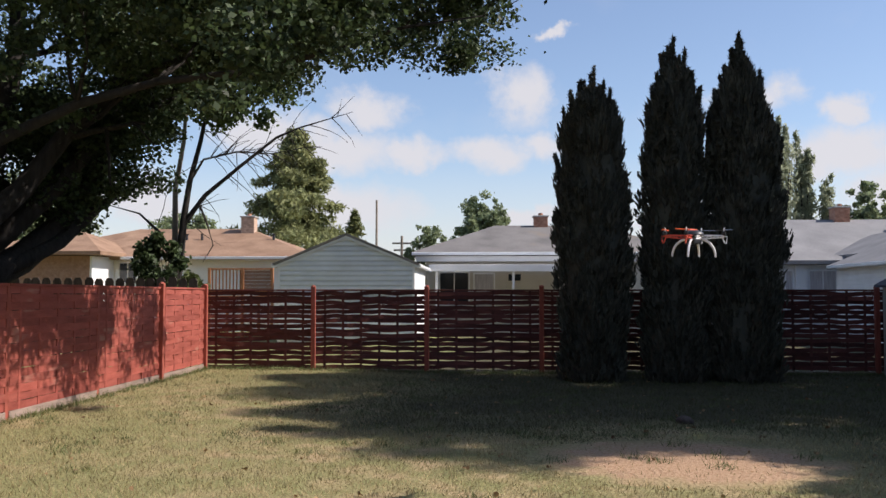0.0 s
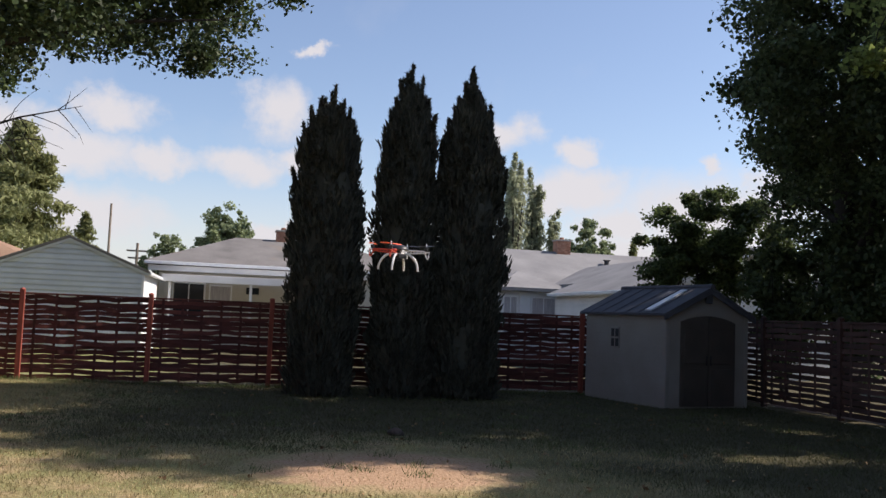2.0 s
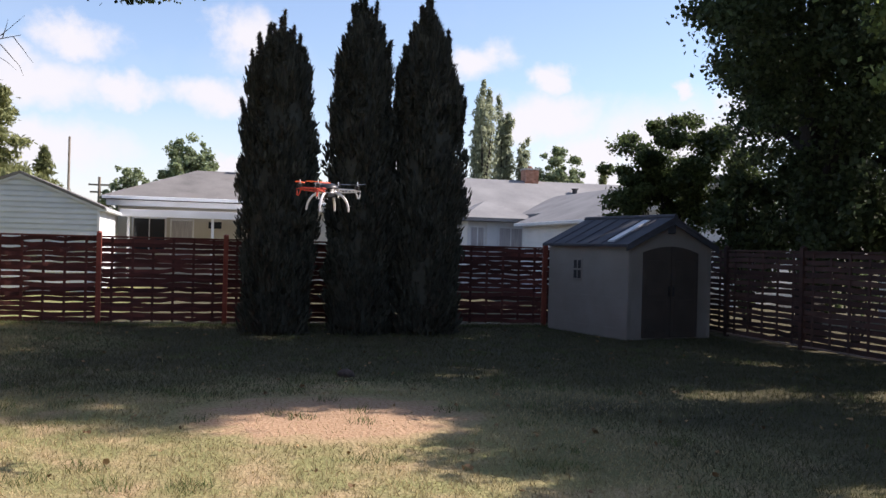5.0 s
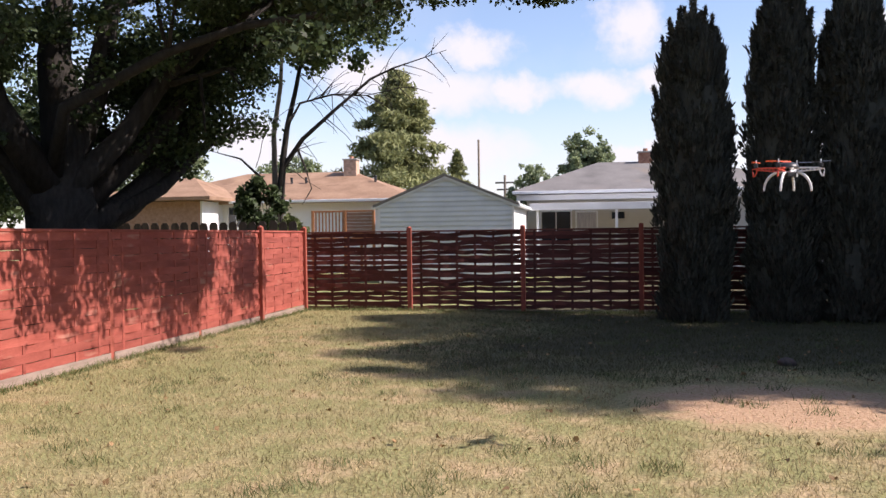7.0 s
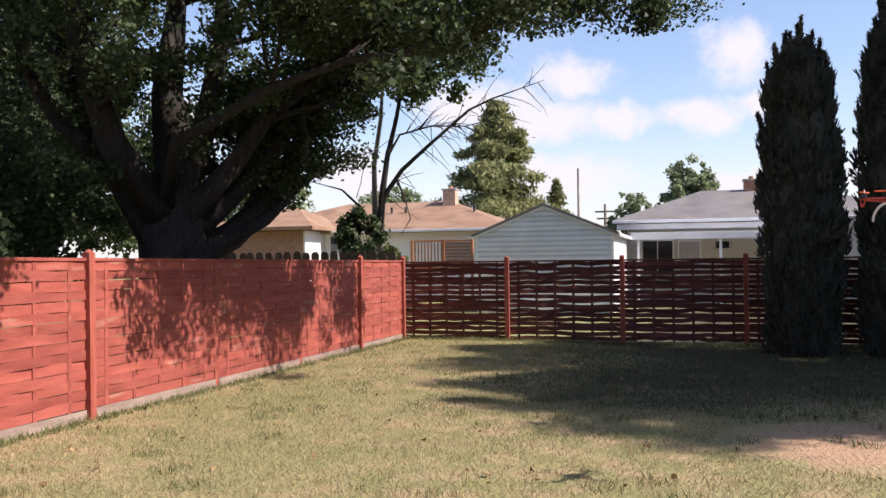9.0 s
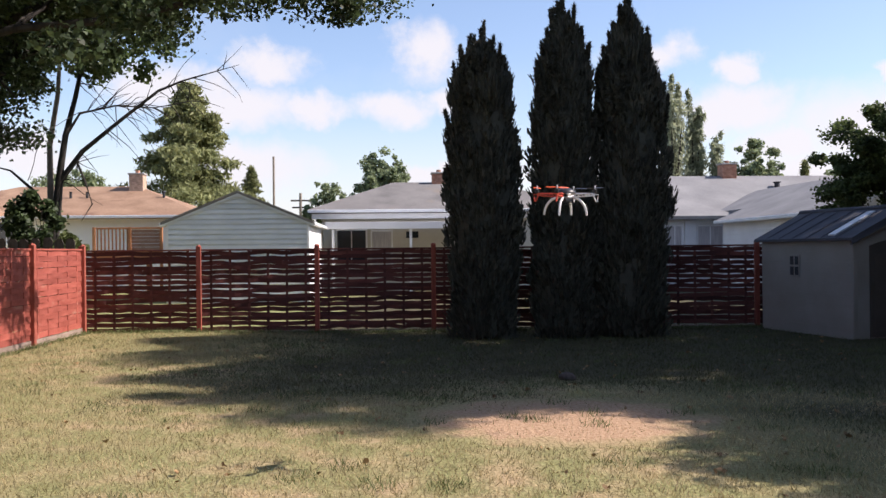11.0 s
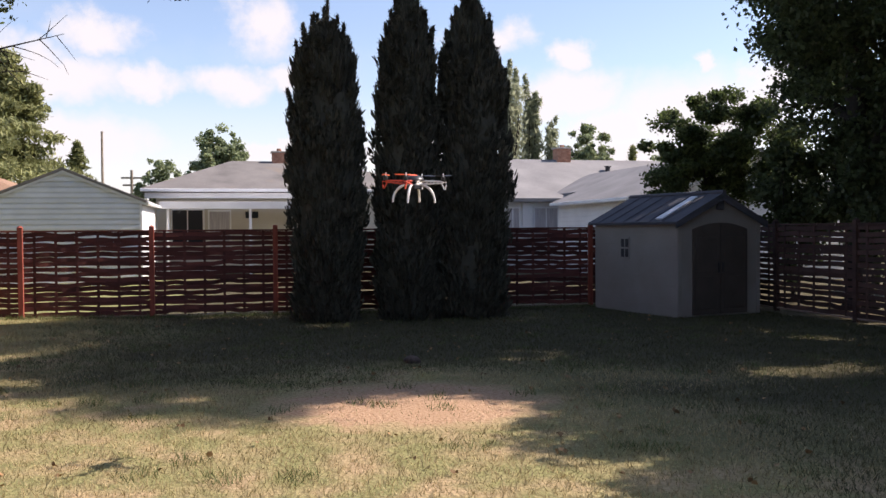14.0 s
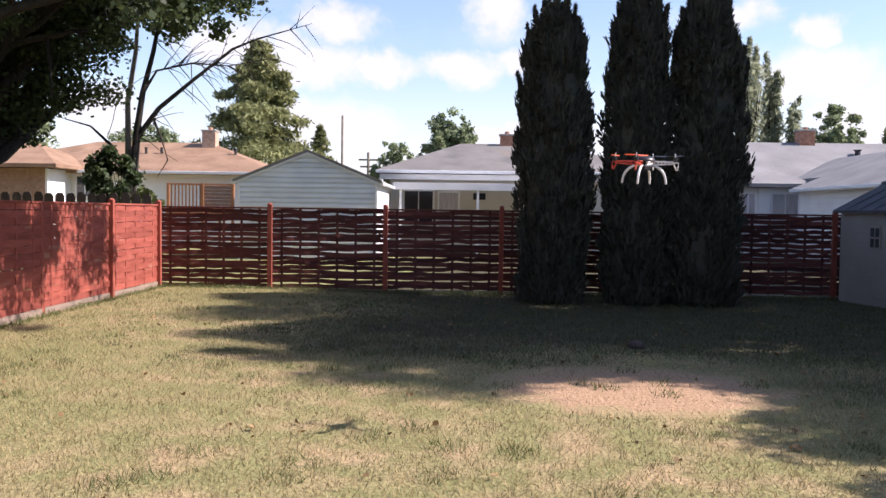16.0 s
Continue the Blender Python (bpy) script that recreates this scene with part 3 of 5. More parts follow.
# garage with grey clapboards
GX0, GX1, GY0, GY1 = -6.95, -2.35, 30.0, 36.4
gm = (GX0 + GX1) / 2
garage = thing("garage", "small garage in pale grey clapboard with a low gable roof", "garage")
part("wall", prism([(GX0, 0), (GX1, 0), (GX1, 2.62), (gm, 3.57), (GX0, 2.62)], GY1 - GY0), WHITE, garage).location.y = GY0
slope = 0.95 / (GX1 - gm)
boards = lap_siding(GX0, GX1, GY0, 0.1, 3.55, 0.165, None, lambda z: (GX0 + max(0, (z - 2.62) / slope), GX1 - max(0, (z - 2.62) / slope)), 0.05, 0.6)
sd = part("siding", boards, SIDING, garage, "pale grey clapboards")
sd["kind"] = "stuff"
for xa in (GX0 - 0.004, GX1 - 0.07):
    part("corner_board", box(xa, xa + 0.075, GY0 - 0.056, GY0 - 0.046, 0.05, 2.60, 0.004), WHITE, garage)
for s in (-1, 1):
    ex = gm + s * ((GX1 - GX0) / 2 + 0.16)
    ez = 3.65 - abs(ex - gm) * slope
    b = prism([(gm, 3.65), (ex, ez), (ex, ez - 0.09), (gm, 3.56)], GY1 - GY0 + 0.5)
    rp = part("roof", b, ROOF_GREY, garage)
    rp.location.y = GY0 - 0.12
    part("rake_board", prism([(gm, 3.555), (ex, ez - 0.095), (ex, ez - 0.17), (gm, 3.48)], 0.03), SIDING, garage).location.y = GY0 - 0.1
    part("gutter", box(ex - 0.06, ex + 0.06, GY0 - 0.12, GY1 + 0.2, ez - 0.13, ez - 0.02, 0.02), METAL, garage)

# house with the tan roof
house_a = thing("house", "white single-storey house with a tan shingle hip roof and buff chimney", "house", group="houses behind the fence")
part("wall", box(-20.6, -7.9, 38.5, 46.5, 0, 3.1), WHITE, house_a)
part("roof", hip_roof(-21.2, -7.3, 38.0, 47.0, 3.22, 1.5, -16.5, -11.2), ROOF_TAN, house_a, "tan weathered shingle roof")
gutter(house_a, -15.6, -7.3, 38.0, 3.24)
part("wing_wall", box(-20.5, -16.2, 36.3, 38.5, 0, 3.18), BROWNWALL, house_a, "tan brick wing wall")
part("wing_side_wall", box(-16.19, -16.1, 36.3, 38.49, 0, 3.18), WHITE, house_a)
part("wing_roof", hip_roof(-21.0, -15.5, 35.7, 42.0, 3.35, 1.0, -18.9, -17.6), ROOF_TAN, house_a)
chimney(house_a, -11.1, 42.0, 4.2, 5.2, 0.62, BRICKTAN)
house_window(house_a, -15.85, -15.1, 38.5, 2.1, 2.95, 1)
for vx in (-13.6, -12.9, -9.6):
    part("roof_vent", tube([(vx, 40.6, 3.9), (vx, 40.6, 4.32), (vx, 40.6, 4.36)], [0.06, 0.06, 0.09], 8), DARK, house_a)

# deck railing beside that house
deck = thing("deck_railing", "orange-brown wooden deck railing with balusters and a board screen", "railing")
part("deck_floor", box(-10.3, -7.7, 33.0, 35.5, 1.42, 1.55), DECKWOOD, deck)
for x in (-10.2, -8.95, -7.85):
    part("post", box(x - 0.05, x + 0.05, 32.95, 33.05, 0, 2.58, 0.006), DECKWOOD, deck)
    part("post", box(x - 0.05, x + 0.05, 35.35, 35.45, 0, 1.42, 0.006), DECKWOOD, deck)
for z in (1.66, 2.50):
    part("rail", box(-10.2, -7.85, 32.97, 33.03, z, z + 0.07, 0.004), DECKWOOD, deck)
bal = box(-0.02, 0.02, 32.975, 33.025, 1.6, 2.52)
bal_me = bpy.data.meshes.new("baluster")
bal.to_mesh(bal_me), bal.free()
bal_me.materials.append(DECKWOOD)
for i in range(9):
    shared("baluster", bal_me, deck, pose(-10.08 + i * 0.13, 0, 0))
for i in range(7):
    part("board", box(-8.9, -7.9, 33.035, 33.05, 1.62 + i * 0.125, 1.735 + i * 0.125), BROWNWALL, deck)

# house with the grey hip roof and patio cover
house_b = thing("house", "cream single-storey house with a grey hip roof and white patio cover", "house", group="houses behind the fence")
part("wall", box(-2.5, 8.2, 37.9, 45.5, 0, 3.2), CREAM, house_b)
part("roof", hip_roof(-3.05, 8.8, 37.4, 46.0, 3.36, 1.42, 0.45, 4.9), ROOF_GREY, house_b, "grey weathered shingle roof")
part("soffit_band", box(-2.9, 8.65, 37.55, 37.86, 2.98, 3.20, 0.01), WHITE, house_b)
gutter(house_b, -3.05, 8.8, 37.4, 3.38)
chimney(house_b, 2.55, 41.7, 4.3, 5.15, 0.62, BRICK)
house_window(house_b, -1.9, -0.7, 37.9, 1.2, 2.5, 1)
house_window(house_b, -0.45, 0.35, 37.9, 0.9, 2.45, 0, True)
house_window(house_b, 0.95, 1.5, 37.9, 2.18, 2.45, 0, mat=CREAM)
patio = part("patio_cover", box(-2.15, 4.2, 35.3, 37.6, 2.62, 2.74, 0.02), METAL, house_b, "white ribbed metal patio cover")
for i in range(20):
    part("rib", box(-2.1 + i * 0.325, -2.06 + i * 0.325, 35.32, 37.55, 2.745, 2.775), METAL, patio)
part("fascia", box(-2.2, 4.25, 35.22, 35.29, 2.50, 2.77, 0.01), WHITE, patio)
for x in (-1.9, 1.1, 4.0):
    part("column", box(x - 0.05, x + 0.05, 35.35, 35.45, 0, 2.6, 0.01), WHITE, patio)

# long house with the pale roof and a garage wing
house_c = thing("house", "long white house with a pale grey roof and projecting garage wing", "house", group="houses behind the fence")
part("wall", box(9.6, 24.0, 37.0, 45.0, 0, 2.85), WHITE, house_c)
part("roof", hip_roof(9.0, 24.6, 36.4, 45.6, 3.0, 1.95, 10.8, 20.8), ROOF_PALE, house_c, "pale grey shingle roof")
gutter(house_c, 9.0, 12.3, 36.4, 3.02)
chimney(house_c, 15.8, 41.0, 4.6, 5.45, 0.66, BRICK)
part("roof_vent", tube([(17.5, 39.5, 4.1), (17.5, 39.5, 4.5), (17.5, 39.5, 4.56)], [0.12, 0.12, 0.2], 8), DARK, house_c)
part("bay_wall", box(11.05, 13.6, 35.2, 37.0, 0, 2.75), WHITE, house_c)
part("bay_roof", hip_roof(10.7, 13.95, 34.8, 39.6, 2.9, 0.8, 12.4, 12.5), ROOF_PALE, house_c)
house_window(house_c, 11.2, 11.75, 35.2, 0.9, 2.5, 1, True)
house_window(house_c, 12.4, 13.4, 35.2, 0.9, 2.5, 1, True)
part("bay_column", box(11.86, 12.28, 35.12, 35.2, 0, 2.72, 0.01), WHITE, house_c)
WX0, WX1, WY0, WY1, WZ = 13.0, 19.4, 25.4, 34.0, 2.70
wm = (WX0 + WX1) / 2
part("link_wall", box(13.8, 19.3, 34.01, 36.99, 0, 2.66), WHITE, house_c)
part("wing_wall", prism([(WX0, 0), (WX1, 0), (WX1, WZ), (wm, WZ + 1.3), (WX0, WZ)], WY1 - WY0), WHITE, house_c).location.y = WY0
ws = 1.3 / (WX1 - wm)
clap = lap_siding(WX0, WX1, WY0, 0.1, WZ + 1.28, 0.17, None, lambda z: (WX0 + max(0, (z - WZ) / ws), WX1 - max(0, (z - WZ) / ws)))
part("wing_siding", clap, WHITE, house_c)["kind"] = "stuff"
side = lap_siding(-WY1, -WY0, 0, 0.1, WZ - 0.02, 0.17)
so = part("wing_siding", side, WHITE, house_c)
so["kind"] = "stuff"
so.matrix_local = pose(WX0, 0, 0, 0, 0, -90)
for s in (-1, 1):
    ex = wm + s * ((WX1 - WX0) / 2 + 0.35)
    ez = WZ + 1.42 - abs(ex - wm) * ws
    part("wing_roof", prism([(wm, WZ + 1.42), (ex, ez), (ex, ez - 0.1), (wm, WZ + 1.32)], WY1 - WY0 + 0.3), ROOF_PALE, house_c).location.y = WY0 - 0.3
    ix = ex if s > 0 else 13.75
    iz = WZ + 1.42 - abs(ix - wm) * ws
    part("link_roof", prism([(wm, WZ + 1.42), (ix, iz), (ix, iz - 0.1), (wm, WZ + 1.32)], 4.6), ROOF_PALE, house_c).location.y = WY1 + 0.002
    part("wing_rake", prism([(wm, WZ + 1.315), (ex, ez - 0.105), (ex, ez - 0.24), (wm, WZ + 1.17)], 0.03), WHITE, house_c).location.y = WY0 - 0.27
    part("wing_gutter", box(ex - 0.06, ex + 0.06, WY0 - 0.3, WY1, ez - 0.13, ez - 0.01, 0.02), METAL, house_c)

# low white outbuilding past the right fence
outbuilding = thing("outbuilding", "low white clapboard outbuilding with a grey roof behind trees", "outbuilding", group="houses behind the fence")
OX, OY0, OY1 = 18.2, 5.5, 20.5
part("wall", box(OX, OX + 5.0, OY0, OY1, 0, 2.5), WHITE, outbuilding)
oclap = part("siding", lap_siding(-OY1, -OY0, 0, 0.1, 2.48, 0.17), WHITE, outbuilding, "white clapboards")
oclap["kind"] = "stuff"
oclap.matrix_local = pose(OX, 0, 0, 0, 0, -90)
oroof = part("roof", prism([(OX - 0.4, 2.46), (OX + 2.5, 3.5), (OX + 5.4, 2.46), (OX + 5.4, 2.56), (OX + 2.5, 3.62), (OX - 0.4, 2.56)], OY1 - OY0 + 0.6), ROOF_PALE, outbuilding)
oroof.location.y = OY0 - 0.3
part("gutter", box(OX - 0.5, OX - 0.38, OY0 - 0.3, OY1 + 0.3, 2.42, 2.54, 0.02), METAL, outbuilding)

# ---- the shed ----
shed = thing("garden_shed", "tan resin garden shed with dark double doors and slate roof", "shed", at=(8.62, 16.05, -0.062), turn=12.0)
SW, SD, SE, SP = 2.1, 2.7, 1.88, 2.42
sm = SW / 2
part("body", prism([(0, 0), (SW, 0), (SW, SE), (sm, SP - 0.06), (0, SE)], SD), SHEDWALL, shed, "tan resin panel walls")
for s in (-1, 1):
    ex = sm + s * (sm + 0.11)
    ez = SE + 0.02 - 0.05
    rf = part("roof", prism([(sm, SP), (ex, ez), (ex, ez - 0.05), (sm, SP - 0.06)], SD + 0.24), SHEDROOF, shed, "slate blue resin roof")
    rf.location.y = -0.12
    n = 7
    rib = bmesh.new()
    for i in range(1, n):
        y = -0.12 + (SD + 0.24) * i / n
        v = [rib.verts.new(p) for p in ((sm, y - 0.012, SP + 0.003), (ex, y - 0.012, ez + 0.003), (ex, y + 0.012, ez + 0.003), (sm, y + 0.012, SP + 0.003), (sm, y, SP + 0.02), (ex, y, ez + 0.02))]
        rib.faces.new((v[0], v[1], v[5], v[4])), rib.faces.new((v[4], v[5], v[2], v[3]))
    part("rib", rib, SHEDROOF, shed)
    part("trim", prism([(sm, SP - 0.062), (ex, ez - 0.055), (ex, ez - 0.13), (sm, SP - 0.15)], 0.03), SHEDROOF, shed).location.y = -0.115
pk_sky = bmesh.new()
ssl = (SP - SE + 0.03) / (sm + 0.11)
xs = (sm - 0.18, -0.02)
vs = [pk_sky.verts.new((x, y, SP - (sm - x) * ssl + dz)) for dz in (0.004, 0.03) for x, y in ((xs[0], 0.42), (xs[1], 0.42), (xs[1], 0.62), (xs[0], 0.62))]
for f_ in ((4, 5, 6, 7), (0, 1, 5, 4), (1, 2, 6, 5), (2, 3, 7, 6), (3, 0, 4, 7)):
    pk_sky.faces.new([vs[i] for i in f_])
part("skylight", pk_sky, SKYLIGHT, shed, "narrow translucent skylight strip")
part("ridge_cap", tube([(sm, -0.14, SP + 0.0), (sm, SD + 0.14, SP + 0.0)], [0.05, 0.05], 8), SHEDROOF, shed)
part("vent", box(sm - 0.09, sm + 0.09, -0.05, -0.002, SP - 0.34, SP - 0.14, 0.02), SHEDROOF, shed)
# arched double doors
for s in (0, 1):
    a, b_ = (0.36, sm - 0.008) if s == 0 else (sm + 0.008, SW - 0.36)
    poly = [(a, 0.04), (b_, 0.04)]
    arch = lambda x: 1.70 + 0.13 * (1 - ((x - sm) / 0.7) ** 2)
    poly += [(b_ + (a - b_) * i / 8, arch(b_ + (a - b_) * i / 8)) for i in range(9)]
    d = part("door", prism(poly, 0.03), SHEDDOOR, shed, "dark brown resin door")
    d.location.y = -0.034
    for z0, z1 in ((0.15, 0.78), (0.88, 1.55)):
        part("panel", box(a + 0.08, b_ - 0.08, -0.012, 0.001, z0, z1, 0.006), SHEDDOOR, d)
    part("door_handle", box((b_ - 0.06) if s == 0 else (a + 0.03), (b_ - 0.03) if s == 0 else (a + 0.06), -0.03, 0.0, 0.85, 1.05, 0.006), BLACK_PLASTIC, d)
for x in (0.0, SW - 0.1):
    part("corner_post", box(x + 0.004, x + 0.096, -0.02, -0.001, 0.02, SE - 0.05, 0.008), SHEDWALL, shed)
for i in range(1, 9):
    part("lap_line", box(-0.008, -0.0005, 0.05, SD - 0.05, 0.2 * i, 0.2 * i + 0.012), SHEDWALL, shed)
wy = 1.62
sw = part("window", box(-0.022, -0.001, wy - 0.15, wy + 0.15, 1.10, 1.55, 0.004), SHEDWALL, shed)
for ya in (wy - 0.125, wy + 0.02):
    for za in (1.14, 1.345):
        part("pane", box(-0.030, -0.0225, ya, ya + 0.10, za, za + 0.165), DARK, sw)


# ---- columnar arborvitae ----
def arborvitae(x, y, height, rx, ry, seed, label, blunt=0.24):
    rng = np.random.default_rng(seed)
    t = thing("arborvitae", label, "tree", at=(x, y, -0.06), group="three arborvitae by the fence")
    part("trunk", tube([(0, 0, -0.05), (0.02, 0, height * 0.5), (0, 0, height * 0.9)], [0.11, 0.07, 0.015], 8), BARK, t)

    steps = [0, 0.06, 0.25, 0.5, 0.68, 0.80, 0.88, 0.94, 1.0]
    widths = [0.80, 0.84, 0.94, 1.0, 0.93, 0.83, 0.70, 0.50, 0.14] if blunt < 0.2 else [0.84, 0.88, 0.97, 1.0, 0.90, 0.77, 0.57, 0.34, 0.05]

    def girth(s):
        return np.interp(s, steps, widths)

    # dense dark heart of the crown
    core = bmesh.new()
    rings = []
    for i in range(25):
        s = i / 24
        ring = []
        for k in range(20):
            a = 2 * math.pi * k / 20
            w = 0.72 * float(girth(np.array(s))) * (1 + 0.14 * noise.noise(Vector((math.cos(a) * 1.5 + seed, math.sin(a) * 1.5, s * 7))))
            ring.append(core.verts.new((rx * w * math.cos(a), ry * w * math.sin(a), 0.06 + s * height * 0.94)))
        rings.append(ring)
    for r0, r1 in zip(rings, rings[1:]):
        for k in range(20):
            core.faces.new((r0[k], r0[(k + 1) % 20], r1[(k + 1) % 20], r1[k]))
    core.faces.new(rings[-1])
    part("inner_crown", core, CEDAR, t)
    # sprays: upright feathered fans on the surface
    n = 27000
    s = rng.random(n) ** 0.9 * 1.02 - 0.02
    a = rng.random(n) * 2 * np.pi
    lump = np.array([noise.noise(Vector((math.cos(q) * 2 + seed * 3, math.sin(q) * 2, p * 9))) + 0.7 * noise.noise(Vector((math.cos(q) * 5, math.sin(q) * 5 + seed, p * 26))) for q, p in zip(a, s)])
    rr = girth(s) * (0.65 + 0.22 * rng.random(n) ** 0.7 + 0.34 * lump)
    pos = np.stack([rx * rr * np.cos(a), ry * rr * np.sin(a), 0.05 + s * height * 0.97], 1)
    out = np.stack([np.cos(a), np.sin(a), np.zeros(n)], 1)
    way = out * rng.uniform(0.1, 0.75, (n, 1)) * (1 - s[:, None] * 0.55) + np.array([0, 0, 1.0]) + rng.normal(0, 0.16, (n, 3))
    way /= np.linalg.norm(way, axis=1)[:, None]
    sidev = np.cross(way, rng.normal(size=(n, 3)))
    sidev /= np.linalg.norm(sidev, axis=1)[:, None]
    ln = rng.uniform(0.08, 0.18, (n, 1)) * (1 + 0.5 * (s[:, None] > 0.8))
    wd = rng.uniform(0.014, 0.03, (n, 1))
    prof = [(0, 0), (0.35, 1), (0.6, 0.45), (0.75, 0.65), (1, 0), (0.75, -0.65), (0.6, -0.45), (0.35, -1)]
    k = len(prof)
    vv = np.stack([pos + way * ln * p + sidev * wd * q for p, q in prof], 1)
    me = bpy.data.meshes.new("crown")
    me.vertices.add(n * k), me.loops.add(n * k), me.polygons.add(n)
    me.vertices.foreach_set("co", vv.reshape(-1).astype(np.float32))
    me.loops.foreach_set("vertex_index", np.arange(n * k, dtype=np.int32))
    me.polygons.foreach_set("loop_start", np.arange(0, n * k, k, dtype=np.int32))
    me.update(calc_edges=True)
    me.materials.append(CEDAR)
    ob = new("crown", me)
    ob.parent = t
    # spiky leaders at the top
    lead, spread = [], []
    for i in range(46):
        aa, rr_ = rng.random() * 6.28, (0.0 if i == 0 else rng.random() ** 0.6 * 0.95)
        top_ = float(np.interp(rr_, widths[:3:-1], steps[:3:-1]))
        tall_ = rng.uniform(0.45, 1.0)
        h = height * top_ + (0.28 if i == 0 else 0.05 + 0.40 * rng.random() ** 1.2)
        lean = rng.normal(0, 0.05, 2)
        for j in range(11):
            q = j / 10
            lead.append((rx * 0.86 * rr_ * math.cos(aa) * (1 + 0.16 * q) + lean[0] * q, ry * 0.86 * rr_ * math.sin(aa) * (1 + 0.16 * q) + lean[1] * q, h - tall_ * (1 - q)))
            wob = rng.uniform(0.7, 1.35)
            spread.append(((0.085 * (1 - q) ** 0.9 + 0.004) * wob, (0.085 * (1 - q) ** 0.9 + 0.004) * wob, 0.05))
    leaf_cloud("leader", lead, spread, 20000, 0.11, CEDAR, t, rng, shape="needle", up=2.5)
    return t


arborvitae(2.08, 17.45, 5.60, 0.77, 0.74, 21, "tall dark columnar arborvitae with a ragged blunt top", 0.17)
arborvitae(3.66, 17.5, 6.22, 0.70, 0.66, 22, "tall dark columnar arborvitae with a pointed top, close to its neighbour")
arborvitae(4.94, 17.5, 6.26, 0.79, 0.72, 23, "tallest dark columnar arborvitae, widest at the foot, with a spiky top")


# ---- leafy trees ----
def limbs_tree(name, label, at, trunk, limbs, leaf, mat, bark, seed, count, size, clump, depth=2, group="", extra=None, flat=0.5, clear=lambda p: True):
    rng = np.random.default_rng(seed)
    t = thing(name, label, "tree", at=at, group=group)
    part("trunk", tube([p[:3] for p in trunk], [p[3] for p in trunk], 12, None, 0.25), bark, t, smooth=True)
    tips = []
    for limb in limbs:
        bm_ = bmesh.new()
        if len(limb) == 4:
            grow(rng, *limb, depth, bm_, tips)
        else:
            pts, rad = limb
            tube(pts, rad, 10, bm_, 0.2)
            for i in range(2, len(pts)):
                for _ in range(2):
                    grow(rng, pts[i], (rng.normal(0.2, 0.6), rng.normal(0, 0.6), rng.uniform(0.1, 1)), 1.5, rad[i] * 0.5, 1, bm_, tips)
        part("limb", bm_, bark, t, smooth=True)
    centres = [tuple(p) for p in tips if clear(p)] + list(extra or [])
    sp = [(clump * f, clump * f, clump * f * 0.6) for f in rng.uniform(0.55, 1.25, len(centres))]
    leaf_cloud("crown", centres, sp, count, size, mat, t, rng, flat=flat, label=leaf, shape="kite")
    return t


def crown_points(rng, centre, radii, n, hollow=0.35):
    pts = []
    while len(pts) < n:
        g = rng.normal(size=3)
        g /= np.linalg.norm(g)
        r = hollow + (1 - hollow) * rng.random() ** 0.5
        pts.append(tuple(np.array(centre) + g * r * np.array(radii)))
    return pts


R_ = np.random.default_rng(77)
# great maple behind the left fence, spreading over it


def maple_clear(p):
    """Keeps the view under the overhanging limbs open."""
    return p[2] > 4.9 if p[0] > 2.4 else p[2] > 3.0 + 0.7 * max(0, p[0])


maple_clumps = [p for p in crown_points(R_, (-0.8, 0.8, 6.0), (5.0, 5.6, 4.0), 420) if maple_clear(p)]
maple_clumps += crown_points(R_, (-4.5, -0.5, 2.9), (3.2, 4.5, 1.7), 110)
maple_clumps += [(2.6 + 5.9 * q + R_.normal(0, 0.25), R_.uniform(-3.2, 2.8), 5.10 + 0.75 * q ** 2 + abs(R_.normal(0, 0.5))) for q in R_.random(150) ** 0.8]
maple_clumps += [(0.6 + 1.9 * q, R_.uniform(1.2, 2.9), R_.uniform(2.7 + 0.75 * q, 4.9)) for q in R_.random(46)]
maple_clumps += [(R_.uniform(0.3, 1.7), R_.uniform(0.6, 2.2), R_.uniform(3.7, 5.2)) for _ in range(26)] + [(R_.uniform(-0.5, 1.2), R_.uniform(0.6, 2.0), R_.uniform(2.7, 3.6)) for _ in range(14)]
# clumps above the view, placed so that their shadows fall on the red fence
for i in range(34):
    reach = R_.uniform(5.2, 7.2)
    maple_clumps.append((reach, R_.uniform(-4.7, -1.9) if i < 31 else R_.uniform(-7.0, -6.4), (R_.uniform(0.75, 2.0) if i < 31 else 1.75) + 0.9 * (reach - 2.35)))
